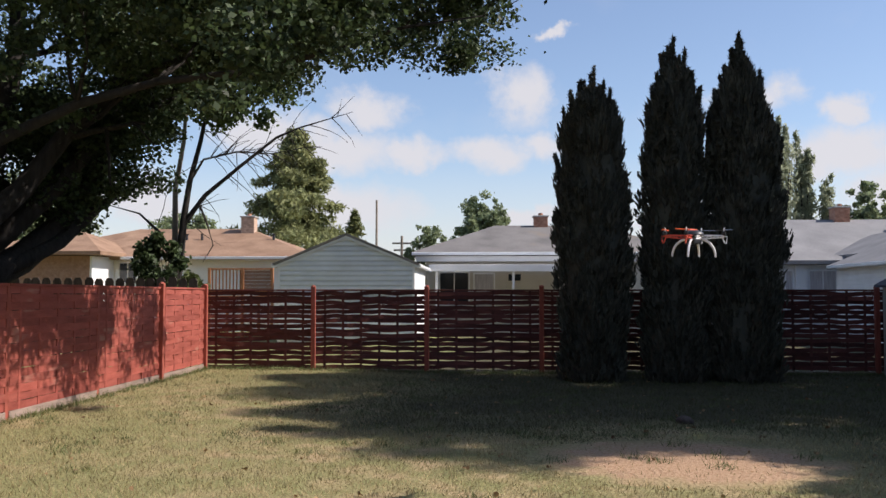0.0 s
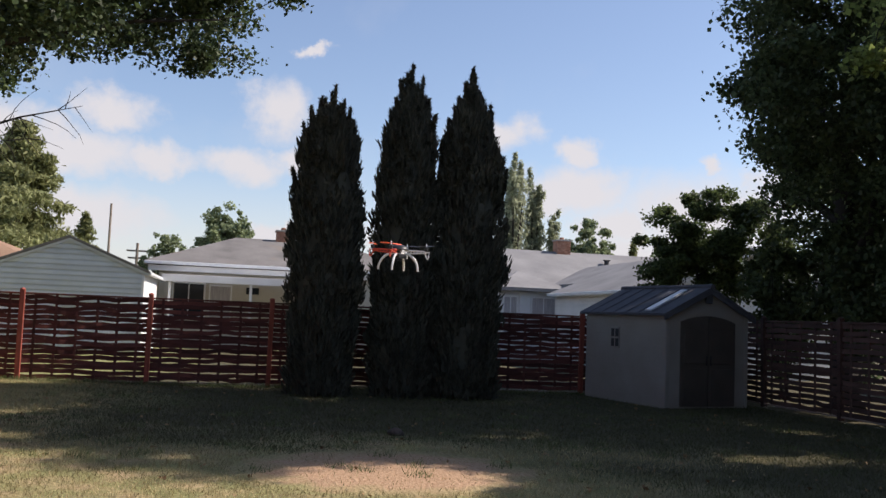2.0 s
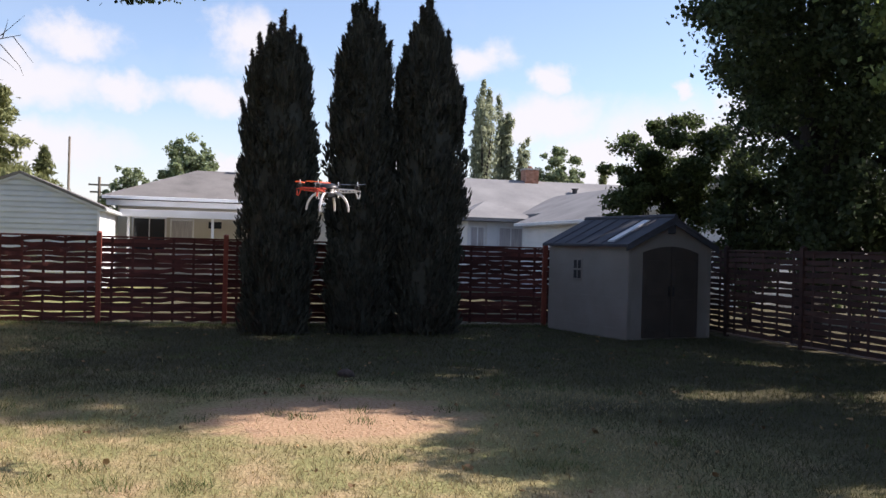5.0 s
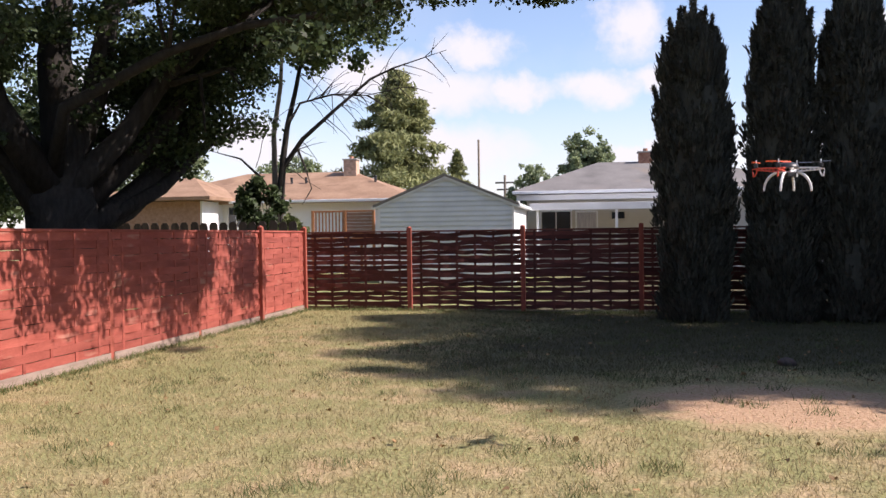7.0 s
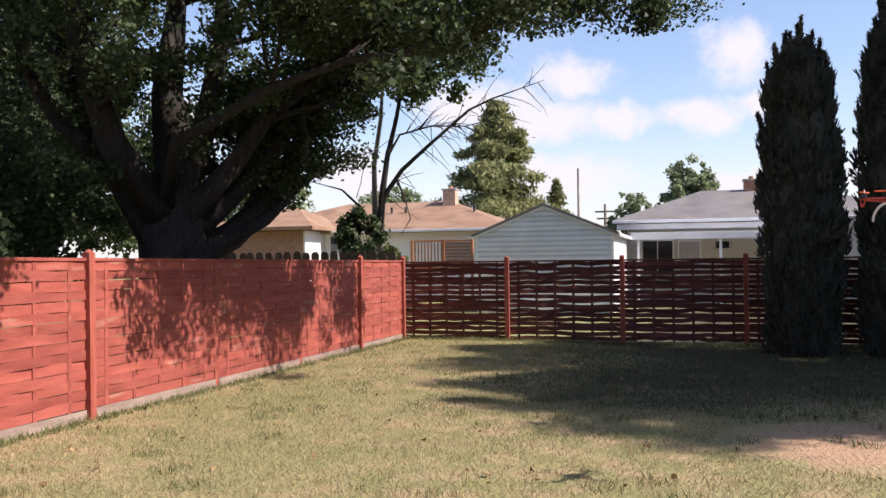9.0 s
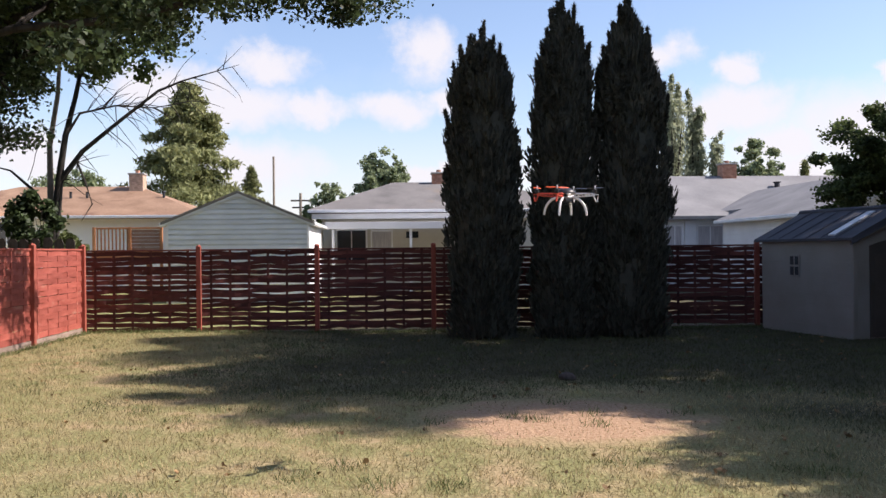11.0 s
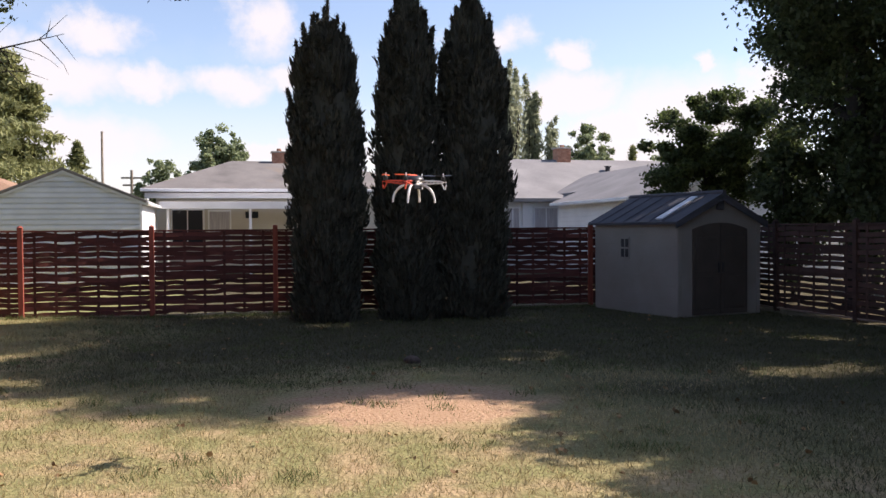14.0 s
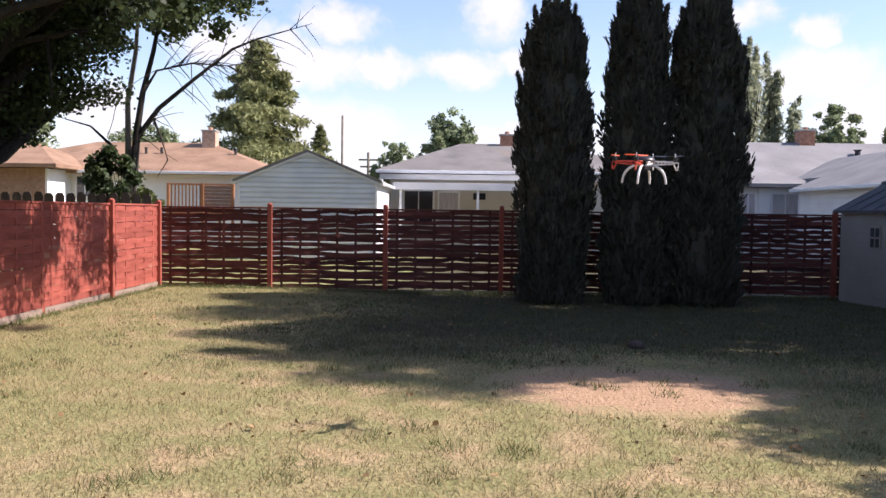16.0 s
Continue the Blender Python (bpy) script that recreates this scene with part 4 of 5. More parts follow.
# unseen clumps high over the fence, added to shade the crown below
for _ in range(150):
    mx_, mz_ = R_.uniform(0.2, 6.4), R_.uniform(6.2, 10.5)
    if mz_ > 2.8 + 0.9 * (mx_ - 2.35):
        maple_clumps.append((mx_, R_.uniform(-8.5, -0.5), mz_))
limbs_tree("maple_tree", "huge dark maple with heavy spreading limbs over the red fence", (-8.4, 13.7, 0),
           [(0, 0, -0.1, 0.85), (0, 0, 0.5, 0.70), (0.05, 0, 1.4, 0.62), (0.1, 0.0, 2.2, 0.58), (0.1, 0.1, 3.2, 0.40), (-0.1, 0.1, 4.6, 0.28), (0.0, 0.2, 6.4, 0.14)],
           [([(0.2, 0, 1.7), (0.5, 1.2, 2.2), (0.9, 2.0, 2.9), (1.2, 2.7, 4.0), (1.5, 3.2, 5.2), (2.2, 3.6, 6.3)], [0.28, 0.25, 0.23, 0.20, 0.15, 0.08]),
            ([(0.2, -0.2, 2.3), (0.9, 0.5, 3.3), (1.4, 0.8, 4.2), (2.2, 1.0, 5.0), (3.6, 0.6, 5.5), (5.2, 0.2, 5.7)], [0.24, 0.18, 0.14, 0.11, 0.08, 0.04]),
            ([(0.1, -0.3, 2.6), (0.7, -0.9, 3.6), (2.56, -1.20, 4.32), (3.71, -1.20, 4.63), (5.20, -1.20, 4.77), (6.24, -1.20, 5.07), (7.26, -1.20, 5.37), (8.37, -1.20, 5.52)], [0.15, 0.10, 0.072, 0.056, 0.045, 0.036, 0.024, 0.012]),
            ([(0.0, -0.2, 2.4), (-0.2, -1.3, 3.6), (-0.1, -2.2, 4.9), (0.3, -2.9, 6.2)], [0.28, 0.22, 0.17, 0.1]),
            ([(0.1, 0.0, 2.5), (0.3, 0.6, 4.0), (0.5, 0.9, 5.6), (0.5, 1.0, 7.0)], [0.28, 0.22, 0.16, 0.1]),
            ([(-0.2, -0.2, 2.1), (-0.8, -0.8, 3.6), (-1.2, -1.3, 5.2), (-1.4, -1.6, 7.0)], [0.22, 0.18, 0.14, 0.08]),
            ([(0.3, 0.3, 2.2), (1.0, 1.2, 3.3), (1.7, 1.9, 4.6), (2.3, 2.4, 6.0)], [0.20, 0.17, 0.13, 0.08]),
            ([(0.4, 0.6, 1.9), (1.0, 1.6, 2.5), (1.35, 2.3, 3.15), (1.7, 2.9, 3.6)], [0.15, 0.12, 0.08, 0.03]),
            ((0, 0, 2.8), (-1, 0.2, 1), 3.5, 0.2), ((0, 0, 2.2), (-0.9, -0.9, 0.8), 3.5, 0.18), ((0, 0.1, 4.5), (0.3, 0.2, 1.5), 3, 0.14)],
           "dark green broad maple leaves", MAPLE, BARK, 31, 235000, 0.08, 0.5, extra=maple_clumps, clear=maple_clear)



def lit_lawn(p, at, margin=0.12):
    """Whether a clump would shade the sunny lawn; crowns are cut to its outline."""
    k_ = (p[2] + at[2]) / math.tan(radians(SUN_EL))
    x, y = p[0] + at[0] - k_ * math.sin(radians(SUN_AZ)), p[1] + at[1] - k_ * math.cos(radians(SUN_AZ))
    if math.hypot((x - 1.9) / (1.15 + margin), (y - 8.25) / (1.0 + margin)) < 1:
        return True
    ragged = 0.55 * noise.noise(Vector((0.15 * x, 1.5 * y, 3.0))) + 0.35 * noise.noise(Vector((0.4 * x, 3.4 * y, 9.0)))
    # holes left in the crowns so that sun flecks reach the lawn
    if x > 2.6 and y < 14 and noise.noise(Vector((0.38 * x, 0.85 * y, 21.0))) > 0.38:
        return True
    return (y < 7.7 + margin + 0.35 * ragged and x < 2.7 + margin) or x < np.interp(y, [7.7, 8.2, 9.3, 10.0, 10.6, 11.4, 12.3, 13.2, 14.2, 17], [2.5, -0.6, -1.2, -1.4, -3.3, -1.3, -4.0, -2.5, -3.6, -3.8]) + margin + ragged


# big shade tree behind the shed, past the corner of the fences
AT = (13.1, 16.6, 0)


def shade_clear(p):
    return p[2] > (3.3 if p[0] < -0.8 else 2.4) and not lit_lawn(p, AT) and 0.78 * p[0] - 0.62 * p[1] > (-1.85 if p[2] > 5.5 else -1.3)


def over_shade(at, y0, y1, n, x0=-1.5, x1=2.5, west=-3.8, low=5.5):
    """Clumps added high in a crown, out of view, to cast the lawn's shadow."""
    rng = np.random.default_rng(int(y0 * 10))
    out = []
    for _ in range(n):
        gx, gy = rng.uniform(west - 0.3, 7.0 if west < 0 else 8.5), rng.uniform(y0, y1)
        x = at[0] + rng.uniform(x0, x1)
        k_ = (x - gx) / math.sin(radians(SUN_AZ))
        p = (x - at[0], gy + k_ * math.cos(radians(SUN_AZ)) - at[1], k_ * math.tan(radians(SUN_EL)))
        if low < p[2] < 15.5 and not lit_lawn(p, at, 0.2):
            out.append(p)
    return out


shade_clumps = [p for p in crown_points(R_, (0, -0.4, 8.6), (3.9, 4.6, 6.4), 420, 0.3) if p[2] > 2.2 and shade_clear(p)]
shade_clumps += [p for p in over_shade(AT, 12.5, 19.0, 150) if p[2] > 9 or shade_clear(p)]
limbs_tree("shade_tree", "big dense dark-leaved tree overhanging the fence behind the shed", AT,
           [(0, 0, -0.1, 0.42), (0, 0, 0.6, 0.34), (0.05, 0, 2.0, 0.30), (0.0, 0.1, 4.5, 0.22), (0, 0, 8.0, 0.1)],
           [((0, 0, 2.6), (-0.2, -0.9, 0.9), 1.9, 0.15), ((0, 0, 2.6), (0.2, -1, 0.8), 2.0, 0.15), ((0, 0, 3.2), (1, 0.4, 0.8), 3.0, 0.14), ((0, 0, 3.8), (-0.3, 1, 0.9), 1.9, 0.14), ((0, 0, 5.5), (0.1, 0.5, 1), 1.9, 0.12), ((0, 0, 6), (0.6, -0.6, 1), 3, 0.1)],
           "dark green leaves", SHADELEAF, BARK, 41, 175000, 0.105, 0.75, extra=shade_clumps, clear=shade_clear)
# trees along the right side
for at_, rad_, h_, hz_, n_, size_, mat_, seed_, lab_ in (((13.9, 10.8, 0), 4.2, 8.4, 6.0, 135000, 0.11, SHADELEAF, 43, "broad dark tree standing behind the woven fence"),
                                                 ((9.7, 7.6, 0), 3.0, 5.0, 2.9, 80000, 0.09, MAPLE2, 45, "ornamental tree with sunlit yellow-green leaves and slim dark trunk")):
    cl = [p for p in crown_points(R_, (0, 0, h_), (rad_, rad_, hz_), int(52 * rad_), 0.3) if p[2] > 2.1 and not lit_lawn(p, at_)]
    if seed_ == 43:
        cl = [p for p in cl if p[1] > -1.2] + over_shade(at_, 8.4, 13.5, 230)
    else:
        cl += [p for p in over_shade(at_, 3.8, 9.0, 110, -2.0, 2.4, 2.4, 2.7) if p[2] < 7.5]
        cl = [p for p in cl if p[0] + 9.25 > 0.86 * (p[1] + 7.9) or p[2] > 7]
    limbs_tree("shade_tree", lab_, at_,
               [(0, 0, -0.1, 0.13), (0, 0, 0.6, 0.10), (0.05, 0, 2.0, 0.09), (0.0, 0.1, 3.5, 0.07), (0, 0, 5.4, 0.04)],
               [((0, 0, 2.0), (-1, -0.2, 0.9), 2.0, 0.06), ((0, 0, 2.6), (0.4, -1, 0.8), 2.0, 0.06), ((0, 0, 3.2), (0.5, 0.8, 0.8), 2.0, 0.05), ((0, 0, 3.4), (-0.6, 0.6, 0.9), 2.0, 0.05)],
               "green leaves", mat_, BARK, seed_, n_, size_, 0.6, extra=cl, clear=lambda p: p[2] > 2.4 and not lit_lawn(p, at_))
# small tree behind the shed
limbs_tree("small_tree", "small leafy tree growing behind the garden shed roof", (12.1, 21.0, 0),
           [(0, 0, -0.1, 0.1), (0, 0, 1.0, 0.08), (0.05, 0, 2.4, 0.06)],
           [((0, 0, 1.6), (-1, 0, 0.9), 1.6, 0.05), ((0, 0, 2), (1, 0, 0.9), 1.6, 0.05), ((0, 0, 2.2), (0.1, 0.2, 1), 1.4, 0.05)],
           "mid green leaves", MAPLE3, BARK, 44, 50000, 0.085, 0.42, depth=1, extra=[p for p in crown_points(R_, (0.55, 0, 3.3), (2.3, 1.5, 1.75), 125) if p[2] > 2.7 or p[0] < 0.3])

# slender half-bare tree past the corner of the fence
thin = thing("slender_tree", "slender two-stemmed tree with long bare branches and a leafy top", "tree", at=(-7.7, 22.0, 0))
part("trunk", tube([(0, 0, -0.1), (0.03, 0, 1.5), (0.14, 0, 2.6), (0.24, 0, 3.6), (0.36, 0, 4.4), (0.62, 0, 5.4), (0.78, 0.1, 6.4), (1.0, 0.1, 7.4)], [0.14, 0.115, 0.105, 0.082, 0.07, 0.056, 0.042, 0.018], 9, None, 0.2), BARK, thin, smooth=True)
part("pale_stem", tube([(-0.12, 0.1, -0.1), (-0.13, 0.1, 1.6), (-0.02, 0.1, 2.9), (-0.04, 0.1, 4.2), (0.16, 0.1, 5.4), (0.22, 0.1, 6.4), (0.5, 0.1, 7.6)], [0.11, 0.09, 0.078, 0.066, 0.055, 0.042, 0.018], 8, None, 0.2), PALEBARK, thin, smooth=True)
bare = bmesh.new()
tube([(0.2, 0, 3.3), (0.75, 0, 4.05), (1.6, 0, 4.75), (2.5, 0.1, 5.5), (3.1, 0.1, 5.75), (4.4, 0.2, 6.15)], [0.07, 0.058, 0.045, 0.032, 0.022, 0.006], 7, bare, 0.2)
tube([(0.30, 0, 4.3), (0.7, 0, 4.95), (1.5, 0.1, 5.15), (2.4, 0.1, 5.1), (3.4, 0, 5.25)], [0.04, 0.03, 0.022, 0.014, 0.004], 6, bare, 0.2)
tube([(-0.05, 0, 2.55), (-0.35, 0, 3.1), (-0.9, 0, 3.6), (-1.8, -0.1, 3.85)], [0.055, 0.04, 0.026, 0.006], 6, bare, 0.2)
tube([(0.6, 0, 3.85), (0.85, -0.1, 3.3), (1.0, -0.1, 2.8), (0.75, -0.1, 2.4)], [0.03, 0.024, 0.016, 0.006], 6, bare, 0.2)
trng = np.random.default_rng(61)
runs = ([(0.2, 0, 3.3), (0.75, 0, 4.05), (1.6, 0, 4.75), (2.5, 0.1, 5.5), (3.1, 0.1, 5.75), (4.4, 0.2, 6.15)], [(0.7, 0, 4.95), (1.5, 0.1, 5.15), (2.4, 0.1, 5.1), (3.4, 0, 5.25)], [(0.62, 0, 5.4), (0.78, 0.1, 6.4)])
for i in range(80):
    run = runs[int(trng.choice(3, p=[0.5, 0.35, 0.15]))]
    k_ = int(trng.integers(0, len(run) - 1))
    st = Vector(run[k_]).lerp(Vector(run[k_ + 1]), trng.random())
    wy_ = Vector((trng.uniform(0.3, 1), trng.normal(0, 0.6), trng.normal(0.12, 0.8))).normalized()
    l_ = trng.uniform(0.4, 1.3)
    pts_ = [st]
    for j in range(4):
        wy_ = (wy_ + Vector(trng.normal(0, 0.13, 3)) + Vector((0, 0, -0.09))).normalized()
        pts_.append(pts_[-1] + wy_ * l_ / 4)
    tube(pts_, [0.013, 0.011, 0.008, 0.006, 0.003], 4, bare)
part("bare_branch", bare, BARK, thin, "long leafless dark branches")
leaf_cloud("crown", crown_points(trng, (0.5, -0.3, 6.7), (2.4, 1.8, 1.4), 42) + [(1.3, -0.3, 6.0), (1.6, -0.3, 6.3), (-0.6, 0, 5.9)], np.full((45, 3), 0.36), 9000, 0.11, MAPLE3, thin, trng, flat=0.5)

# overgrown shrubs behind the right fence and at the corner of the left one
for (x, y, zc, rx, rz, nleaf, mat_, lab, seed) in ((-7.75, 21.3, 2.25, 0.62, 0.78, 3200, MAPLE, "dark leafy shrub by the slender tree", 71), (-6.95, 21.0, 1.72, 0.36, 0.30, 1800, WEED, "small bright green shrub at the fence corner", 72),
        (-9.7, 9.2, 1.9, 1.3, 1.5, 7000, MAPLE, "dense dark shrub behind the red fence under the maple", 66), (-11.2, 11.4, 2.1, 1.5, 1.7, 8000, MAPLE, "dense dark shrub behind the red fence under the maple", 67), (-12.6, 14.2, 2.0, 1.5, 1.6, 7000, MAPLE, "dense dark shrub behind the red fence under the maple", 68),
        *((12.7 + 0.5 * (i % 2), 18.2 - 1.75 * i, 2.45 + 0.25 * (i % 3 == 1), 1.15, 0.95, 5200, SHADELEAF, "overgrown dark shrub behind the woven fence", 73 + i) for i in range(7))):
    srng = np.random.default_rng(seed)
    sh = thing("shrub", lab, "shrub", at=(x, y, 0))
    st = bmesh.new()
    for i in range(7):
        tube([(srng.normal(0, 0.06), srng.normal(0, 0.06), -0.03), (srng.normal(0, rx * 0.3), srng.normal(0, rx * 0.3), zc * 0.6), (srng.normal(0, rx * 0.5), srng.normal(0, rx * 0.5), zc + rz * 0.5)], [0.025, 0.018, 0.005], 5, st)
    part("stems", st, BARK, sh)
    leaf_cloud("foliage", crown_points(srng, (0, 0, zc), (rx, rx, rz), 26) + crown_points(srng, (0, 0, zc * 0.6), (rx * 0.6, rx * 0.6, zc * 0.35), 5), np.full((31, 3), rx * 0.33), nleaf, 0.11, mat_, sh, srng, flat=0.4)


# ---- distant trees and poles ----
def conifer(x, y, h, r, seed, label, n=9000, size=0.5, lo=0.12):
    rng = np.random.default_rng(seed)
    t = thing("conifer", label, "tree", at=(x, y, 0), group="distant trees")
    part("trunk", tube([(0, 0, -0.1), (0, 0, h * 0.6), (0, 0, h * 0.97)], [0.3 * h / 12, 0.16 * h / 12, 0.02], 8), BARK, t)
    cs, sp = [], []
    for i in range(130):
        s = lo + (1 - lo) * rng.random() ** 1.1
        a = rng.random() * 6.283
        L = r * (1 - s) ** 1.0 * rng.uniform(0.5, 1.15)
        for q in (0.35, 0.65, 0.95):
            cs.append((L * q * math.cos(a), L * q * math.sin(a), h * s + 0.1 - 0.18 * L * q))
            sp.append(tuple(np.array((0.13 * r + 0.1, 0.13 * r + 0.1, 0.06 * r + 0.08)) * (0.45 + 0.75 * (1 - s))))
    for i in range(10):
        cs.append((0, 0, h * (0.85 + 0.15 * i / 10)))
        sp.append((0.09 * r, 0.09 * r, 0.3))
    leaf_cloud("crown", cs, sp, n, size, SPRUCE, t, rng, flat=0.3, shape="needle", up=0.3)
    return t


def far_tree(x, y, h, r, seed, label, mat=None, n=6500, size=0.3, tall=1.0, base=0.3):
    rng = np.random.default_rng(seed)
    t = thing("distant_tree", label, "tree", at=(x, y, 0), group="distant trees")
    lb = tube([(0, 0, -0.1), (0.1, 0, h * 0.4), (0, 0, h * 0.85)], [0.25, 0.18, 0.04], 7)
    tips = []
    for i in range(6):
        a = i * 1.05
        tube([(0, 0, h * 0.35), (r * 0.4 * math.cos(a), r * 0.4 * math.sin(a), h * 0.6), (r * 0.6 * math.cos(a), r * 0.6 * math.sin(a), h * 0.75)], [0.1, 0.07, 0.02], 5, lb)
    part("trunk", lb, BARK, t)
    if tall > 1:
        # upright plumes side by side
        cs, sp = [], []
        for i in range(5):
            a, d = rng.random() * 6.28, r * 0.5 * rng.random() ** 0.6
            top_, w = h * (1.0 if i == 0 else rng.uniform(0.80, 0.97)), r * rng.uniform(0.42, 0.58)
            for q in np.linspace(0, 1, 22):
                wide = (w * (1 - q ** 5) + 0.16) * rng.uniform(0.75, 1.2)
                cs.append((d * math.cos(a) + rng.normal(0, 0.1), d * math.sin(a) + rng.normal(0, 0.1), h * base + q * (top_ - h * base)))
                sp.append((wide, wide, h * 0.03))
    else:
        cs = crown_points(rng, (0, 0, h * (base + 1) / 2), (r, r, h * (1 - base) / 2 * 0.95), 170, 0.1)
        cs = [(p[0] * (1.12 - 0.35 * max(0, p[2] / h - 0.6) / 0.4), p[1], p[2]) for p in cs]
        sp = np.full((170, 3), r * 0.17) * rng.uniform(0.6, 1.3, (170, 1)) * np.array([1, 1, 0.8])
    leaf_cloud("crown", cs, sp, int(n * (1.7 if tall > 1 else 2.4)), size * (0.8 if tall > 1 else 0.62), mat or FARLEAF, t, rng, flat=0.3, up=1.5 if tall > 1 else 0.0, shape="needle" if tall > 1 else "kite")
    return t


conifer(-12.3, 58, 12.3, 8.4, 81, "tall olive-green conifer behind the tan-roofed house", 52000, 0.36)
conifer(-9.0, 62, 7.2, 3.0, 82, "small dark conifer behind the garage", 6000, 0.36)
conifer(28.4, 60, 7.4, 2.0, 83, "small pale conifer over the long roof", 2500, 0.4)
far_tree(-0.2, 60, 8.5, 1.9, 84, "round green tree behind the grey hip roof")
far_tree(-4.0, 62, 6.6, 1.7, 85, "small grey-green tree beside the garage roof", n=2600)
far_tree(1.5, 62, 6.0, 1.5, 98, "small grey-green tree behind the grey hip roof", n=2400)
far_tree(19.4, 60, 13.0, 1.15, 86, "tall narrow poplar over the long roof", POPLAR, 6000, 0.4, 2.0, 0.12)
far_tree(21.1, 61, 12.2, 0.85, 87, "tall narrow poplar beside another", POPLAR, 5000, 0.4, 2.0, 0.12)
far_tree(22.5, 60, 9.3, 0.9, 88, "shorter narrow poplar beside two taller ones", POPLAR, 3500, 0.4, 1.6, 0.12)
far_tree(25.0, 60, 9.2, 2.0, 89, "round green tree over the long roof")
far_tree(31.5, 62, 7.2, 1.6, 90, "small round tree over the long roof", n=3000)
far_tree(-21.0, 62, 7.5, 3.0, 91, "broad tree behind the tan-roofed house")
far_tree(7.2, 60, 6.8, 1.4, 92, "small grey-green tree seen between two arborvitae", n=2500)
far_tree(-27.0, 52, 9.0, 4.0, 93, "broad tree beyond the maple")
far_tree(-20.0, 25.0, 10.0, 4.2, 94, "broad dark tree in the next yard", MAPLE, 12000, 0.3, base=0.15)
far_tree(-17.0, 18.0, 10.0, 4.2, 95, "broad dark tree in the next yard", MAPLE, 14000, 0.26, base=0.1)
far_tree(-16.0, 10.0, 10.5, 4.0, 96, "broad dark tree in the next yard", MAPLE, 14000, 0.26, base=0.1)
far_tree(28.0, 14.5, 11.0, 4.6, 97, "broad tree in the yard past the fence", MAPLE2, 22000, 0.26, base=0.05)

pole = thing("utility_pole", "thin grey wooden utility pole with a crossarm far off", "utility pole", at=(-7.0, 58, 0))
part("shaft", tube([(0, 0, -0.1), (0, 0, 7.7)], [0.09, 0.065], 8), PALEBARK, pole)
pole2 = thing("utility_pole", "short distant utility pole with crossarms", "utility pole", at=(-6.1, 66, 0))
part("shaft", tube([(0, 0, -0.1), (0, 0, 5.9)], [0.13, 0.09], 8), PALEBARK, pole2)
part("crossarm", box(-0.7, 0.7, -0.05, 0.05, 5.3, 5.42), PALEBARK, pole2)
part("crossarm", box(-0.6, 0.6, -0.05, 0.05, 4.8, 4.92), PALEBARK, pole2)

# unseen house added behind the camera, to block sky light over the yard
unseen_house = thing("house", "unseen brown brick house added behind the camera to block sky light", "house")
part("wall", box(-5.0, 13.0, -13.0, -4.5, 0, 3.0), BROWNWALL, unseen_house)
part("roof", hip_roof(-5.6, 13.6, -13.6, -3.9, 3.15, 2.4, -1.0, 9.0), ROOF_GREY, unseen_house)
for x in (-2.5, 2.0, 8.0):
    w_ = house_window(unseen_house, -x - 0.7, -x + 0.7, 0, 1.0, 2.2, 1)
    w_.matrix_local = pose(0, -4.5, 0, 0, 0, 180)


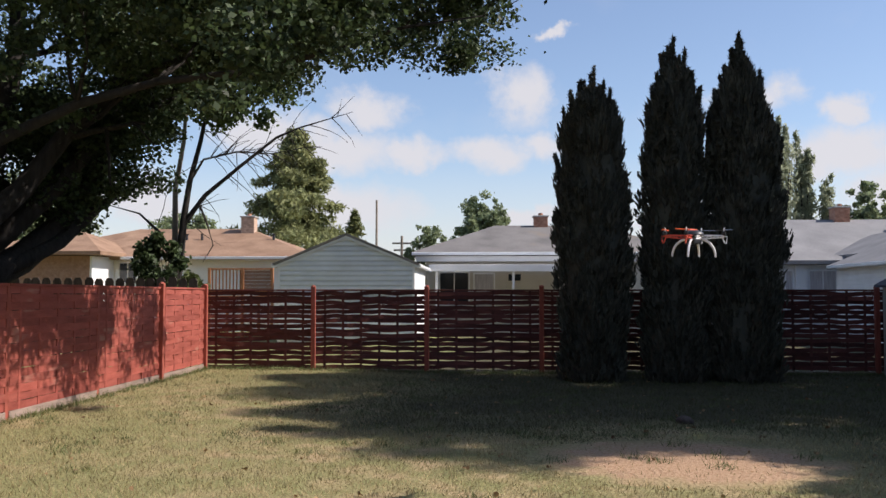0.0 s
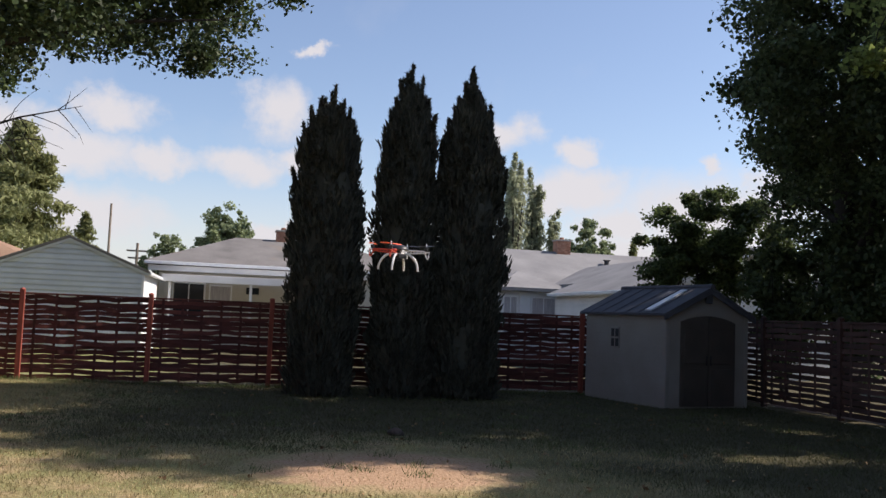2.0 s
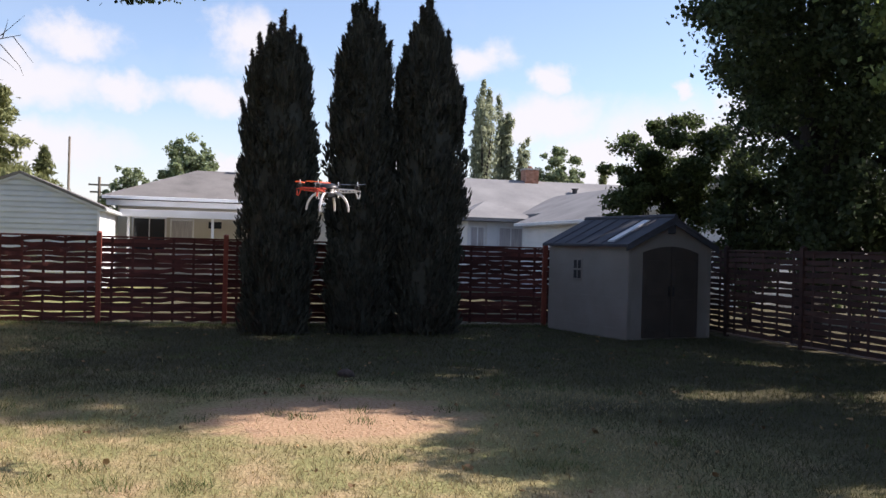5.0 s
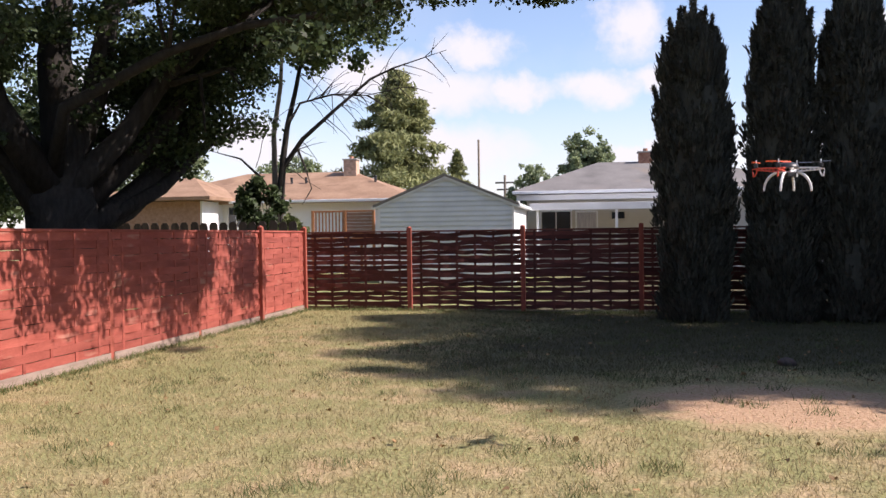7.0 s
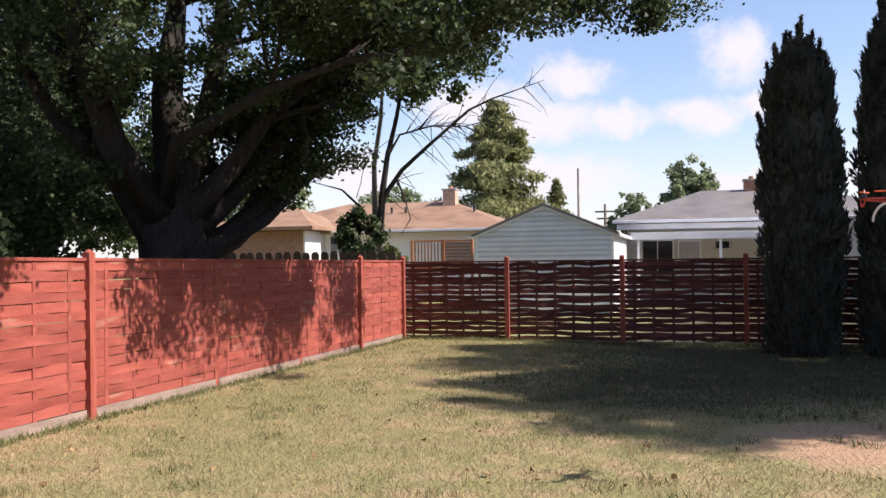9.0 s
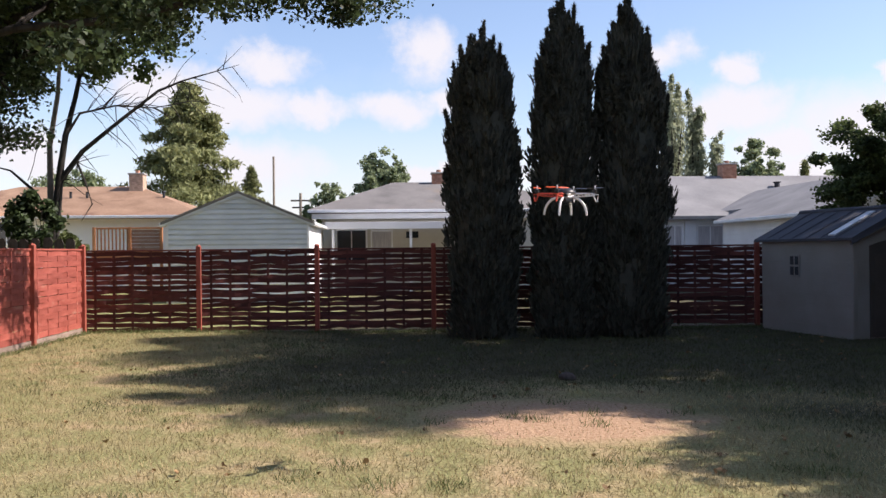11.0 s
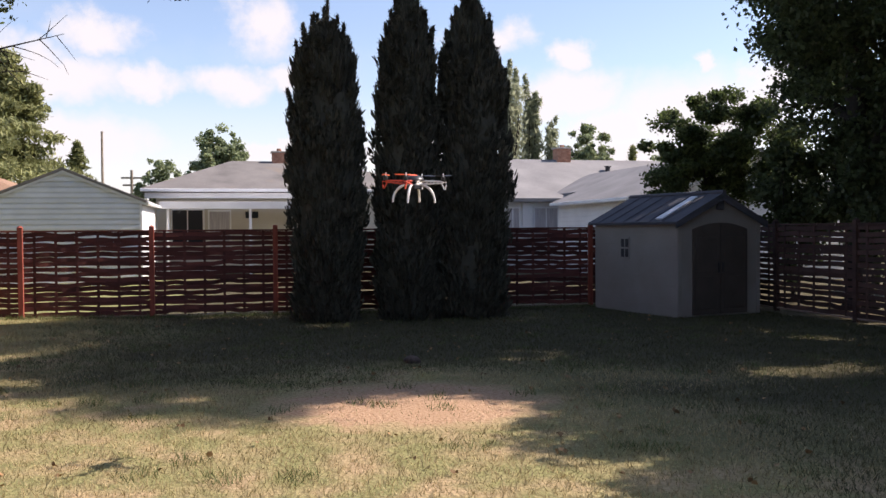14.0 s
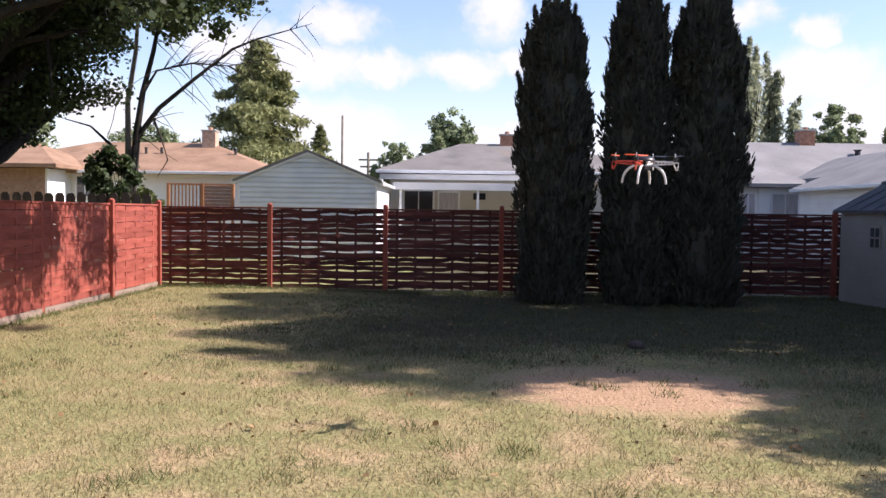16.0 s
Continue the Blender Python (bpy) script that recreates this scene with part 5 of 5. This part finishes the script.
# ---- the quadcopter ----
def quadcopter(at, turn, tilt):
    q = new("quadcopter")
    q.empty_display_size = 0.1
    q.matrix_world = pose(*at, tilt, 0, turn)
    tagged(q, "small hovering quadcopter with red and white arms and white curved legs", "drone")
    for z in (-0.02, 0.012):
        part("plate", box(-0.06, 0.06, -0.06, 0.06, z, z + 0.003, 0.001), WHITE_PLASTIC if z < 0 else BLACK_PLASTIC, q)
    dome = bmesh.new()
    bmesh.ops.create_uvsphere(dome, u_segments=20, v_segments=10, radius=0.075, matrix=Matrix.Diagonal((1, 1, 0.5, 1)))
    bmesh.ops.bisect_plane(dome, geom=dome.verts[:] + dome.edges[:] + dome.faces[:], plane_co=(0, 0, 0), plane_no=(0, 0, 1), clear_inner=True)
    d = part("dome", dome, BLACK_PLASTIC, q, "dark canopy dome", smooth=True)
    d.location.z = 0.016
    part("battery", box(-0.035, 0.035, -0.06, 0.06, -0.055, -0.021, 0.006), BLACK_PLASTIC, q)
    gimbal = part("camera_pod", box(-0.028, 0.028, -0.10, -0.061, -0.062, -0.02, 0.008), BLACK_PLASTIC, q)
    part("lens", tube([(0, -0.099, -0.041), (0, -0.112, -0.041)], [0.014, 0.012], 10), RED_PLASTIC, gimbal, "small red lens ring")
    for z in (-0.075, -0.06):
        part("skid_plate", box(-0.045, 0.045, -0.05, 0.05, z, z + 0.003, 0.001), BLACK_PLASTIC, q)
    for i in range(4):
        a = radians(45 + 90 * i)
        c, s = math.cos(a), math.sin(a)
        red = i in (0, 3)
        am = RED_PLASTIC if red else WHITE_PLASTIC
        ab = tube([(0.045 * c, 0.045 * s, 0.008), (0.13 * c, 0.13 * s, 0.009), (0.225 * c, 0.225 * s, 0.008)], [0.008, 0.007, 0.007], 6)
        tube([(0.045 * c, 0.045 * s, -0.018), (0.13 * c, 0.13 * s, -0.012), (0.225 * c, 0.225 * s, -0.004)], [0.008, 0.006, 0.006], 6, ab)
        for j in range(6):
            r0, r1 = 0.06 + 0.027 * j, 0.06 + 0.027 * (j + 1)
            lo_, hi_ = ((r0 * c, r0 * s, -0.015 + 0.0018 * j), (r1 * c, r1 * s, 0.008)) if j % 2 else ((r1 * c, r1 * s, -0.015 + 0.0018 * j), (r0 * c, r0 * s, 0.008))
            tube([lo_, hi_], [0.004, 0.004], 5, ab)
        arm = part("arm", ab, am, q, "red trussed arm" if red else "white trussed arm")
        loop = [(0.212 * c, 0.212 * s, 0.002), (0.25 * c, 0.25 * s, 0.002), (0.247 * c, 0.247 * s, -0.03), (0.243 * c, 0.243 * s, -0.052), (0.234 * c, 0.234 * s, -0.05), (0.212 * c, 0.212 * s, 0.0)]
        part("motor_foot", tube(loop, [0.005] * len(loop), 6), am, arm)
        motor = part("motor", tube([(0.225 * c, 0.225 * s, 0.01), (0.225 * c, 0.225 * s, 0.014), (0.225 * c, 0.225 * s, 0.038), (0.225 * c, 0.225 * s, 0.043)], [0.011, 0.0155, 0.0155, 0.006], 12), BLACK_PLASTIC, arm)
        part("prop_nut", tube([(0.225 * c, 0.225 * s, 0.043), (0.225 * c, 0.225 * s, 0.062), (0.225 * c, 0.225 * s, 0.070)], [0.004, 0.005, 0.002], 8), METAL, motor)
        w0 = radians(20 + 70 * i)
        pb = bmesh.new()
        for sgn in (1, -1):
            pts = [(0.01, -0.006), (0.04, -0.014), (0.09, -0.012), (0.125, -0.004), (0.125, 0.004), (0.08, 0.010), (0.03, 0.010), (0.01, 0.005)]
            top, bot = [], []
            for x, y in pts:
                px, py = sgn * x * math.cos(w0) - sgn * y * math.sin(w0), sgn * x * math.sin(w0) + sgn * y * math.cos(w0)
                top.append(pb.verts.new((0.225 * c + px, 0.225 * s + py, 0.053 + sgn * 0 + y * 0.3)))
                bot.append(pb.verts.new((0.225 * c + px, 0.225 * s + py, 0.050 + y * 0.3)))
            pb.faces.new(top), pb.faces.new(bot[::-1])
            for j in range(len(pts)):
                pb.faces.new((top[j], bot[j], bot[(j + 1) % 8], top[(j + 1) % 8]))
        bmesh.ops.recalc_face_normals(pb, faces=pb.faces[:])
        part("propeller", pb, ORANGE_PLASTIC if red else BLACK_PLASTIC, arm, "orange-red blade" if red else "black blade")
        b = radians(90 * i + 45)
        cb, sb = math.cos(b), math.sin(b)
        leg = [((0.05 + 0.115 * math.sin(t_)) * cb, (0.05 + 0.115 * math.sin(t_)) * sb, -0.02 - 0.135 * (1 - math.cos(t_))) for t_ in [j * 0.5 * math.pi / 8 for j in range(9)]]
        part("leg", tube(leg, [0.008, 0.009, 0.010, 0.010, 0.010, 0.010, 0.009, 0.009, 0.008], 8), WHITE_PLASTIC, q, "white curved landing leg")
    return q


quadcopter((1.60, 6.9, 2.03), 198, -3)

# ---- lawn details ----
grng = np.random.default_rng(101)


def blades(name, n, area, height, width, mat, label, keep=None, lean=0.5):
    x0, x1, y0, y1 = area
    p = np.stack([grng.uniform(x0, x1, n), y0 + (y1 - y0) * grng.random(n) ** 1.5, np.zeros(n)], 1)
    if keep is not None:
        p = p[keep(p)]
        n = len(p)
    a = grng.random(n) * 6.283
    sd_ = np.stack([np.cos(a), np.sin(a), np.zeros(n)], 1)
    tp = p + grng.normal(0, lean, (n, 3)) * height * np.array([1, 1, 0]) + np.array([0, 0, 1]) * height * grng.uniform(0.4, 1.2, (n, 1))
    v = np.stack([p - sd_ * width, p + sd_ * width, tp], 1)
    v[:, :2, 2] = -0.005
    v[:, :, 2] += ground_z(p[:, 0], p[:, 1])[:, None]
    me = bpy.data.meshes.new(name)
    me.vertices.add(n * 3), me.loops.add(n * 3), me.polygons.add(n)
    me.vertices.foreach_set("co", v.reshape(-1).astype(np.float32))
    me.loops.foreach_set("vertex_index", np.arange(n * 3, dtype=np.int32))
    me.polygons.foreach_set("loop_start", np.arange(0, n * 3, 3, dtype=np.int32))
    me.update(calc_edges=True)
    me.materials.append(mat)
    return tagged(new(name, me), label, "grass", kind="stuff")


def off_soil(p):
    d = np.hypot((p[:, 0] - 1.9) / 1.5, (p[:, 1] - 8.7) / 1.25)
    return (d > 1) | (grng.random(len(p)) < 0.06)


# where blades take the green that has tree shade in it
def shaded_part(p):
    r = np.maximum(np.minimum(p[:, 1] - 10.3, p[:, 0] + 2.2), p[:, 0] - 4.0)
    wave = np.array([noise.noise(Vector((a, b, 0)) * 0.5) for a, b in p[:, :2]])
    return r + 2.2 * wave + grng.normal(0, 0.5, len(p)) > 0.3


blades("grass", 260000, (-6.0, 9.5, 3.2, 19.1), 0.045, 0.004, BLADE, "short dry tan and green grass blades", lambda p: off_soil(p) & ~shaded_part(p), 0.6)
blades("grass", 260000, (-3.0, 11.0, 3.2, 19.1), 0.05, 0.004, SHADE_BLADE, "short green grass under the trees, darkened as in their shade", lambda p: off_soil(p) & shaded_part(p), 0.6)
# greener tufts
tc_ = np.stack([grng.uniform(-5.8, 9, 260), grng.uniform(3.5, 19, 260)], 1)


def near_tuft(p):
    keep = np.zeros(len(p), bool)
    for cx, cy in tc_:
        keep |= np.hypot(p[:, 0] - cx, p[:, 1] - cy) < 0.16
    return keep


blades("grass_tufts", 160000, (-6.0, 9.5, 3.2, 19.1), 0.075, 0.004, WEED, "scattered greener tufts of grass", near_tuft, 0.5)
# longer growth along the fence foot
blades("fence_weeds", 5200, (-6.0, 11.0, 18.95, 19.2), 0.10, 0.006, WEED, "longer green grass along the foot of the fence")
blades("fence_weeds", 3000, (-5.98, -5.8, 4.0, 19.0), 0.09, 0.006, WEED, "longer green grass along the foot of the red fence")
fl = np.stack([grng.uniform(-5.8, 9, 420), 3.4 + 15 * grng.random(420) ** 1.3, np.full(420, 0.03)], 1)
fl[:, 2] += ground_z(fl[:, 0], fl[:, 1])
fallen = leaf_cloud("fallen_leaves", fl, np.array([0.05, 0.05, 0.012]), 620, 0.045, DRYLEAF, None, grng, flat=1.5)
tagged(fallen, "scattered dry brown fallen leaves on the lawn", "leaves", kind="stuff")

# brush bed by the right fence
bed = thing("brush_bed", "low mound of dead leaves and twigs edged with stones", "garden bed", at=(9.2, 7.1, 0))
mound = bmesh.new()
bmesh.ops.create_uvsphere(mound, u_segments=24, v_segments=10, radius=1.0, matrix=Matrix.Diagonal((1.25, 0.95, 0.16, 1)))
for v in mound.verts:
    v.co += Vector((0, 0, 0.04 * noise.noise(v.co * 5)))
part("mound", mound, DRYLEAF, bed, smooth=True)
leaf_cloud("litter", [(0, 0, 0.12)], np.array([[1.2, 0.9, 0.08]]), 2600, 0.06, DRYLEAF, bed, grng, flat=1.0)
for i in range(18):
    a = i * 2 * math.pi / 18
    sb_ = bmesh.new()
    bmesh.ops.create_icosphere(sb_, subdivisions=2, radius=0.075, matrix=Matrix.Diagonal((1.2, 0.9, 0.75, 1)))
    for v in sb_.verts:
        v.co *= 1 + 0.25 * noise.noise(v.co * 9 + Vector((i, 0, 0)))
    so_ = part("edge_stone", sb_, DARKSTONE, bed, smooth=True)
    so_.location = (1.32 * math.cos(a), 1.02 * math.sin(a), 0.05)

# small dark lump in the grass, of unclear kind, built as a stone
stone = bmesh.new()
bmesh.ops.create_icosphere(stone, subdivisions=3, radius=0.085, matrix=Matrix.Diagonal((1.3, 0.9, 0.8, 1)))
for v in stone.verts:
    v.co *= 1 + 0.3 * noise.noise(v.co * 11)
st_ = part("stone", stone, DARKWOOD, None, smooth=True)
st_.location = (2.5, 11.45, 0.01)
tagged(st_, "small dark lump in the grass, modelled as a rough stone", "stone")
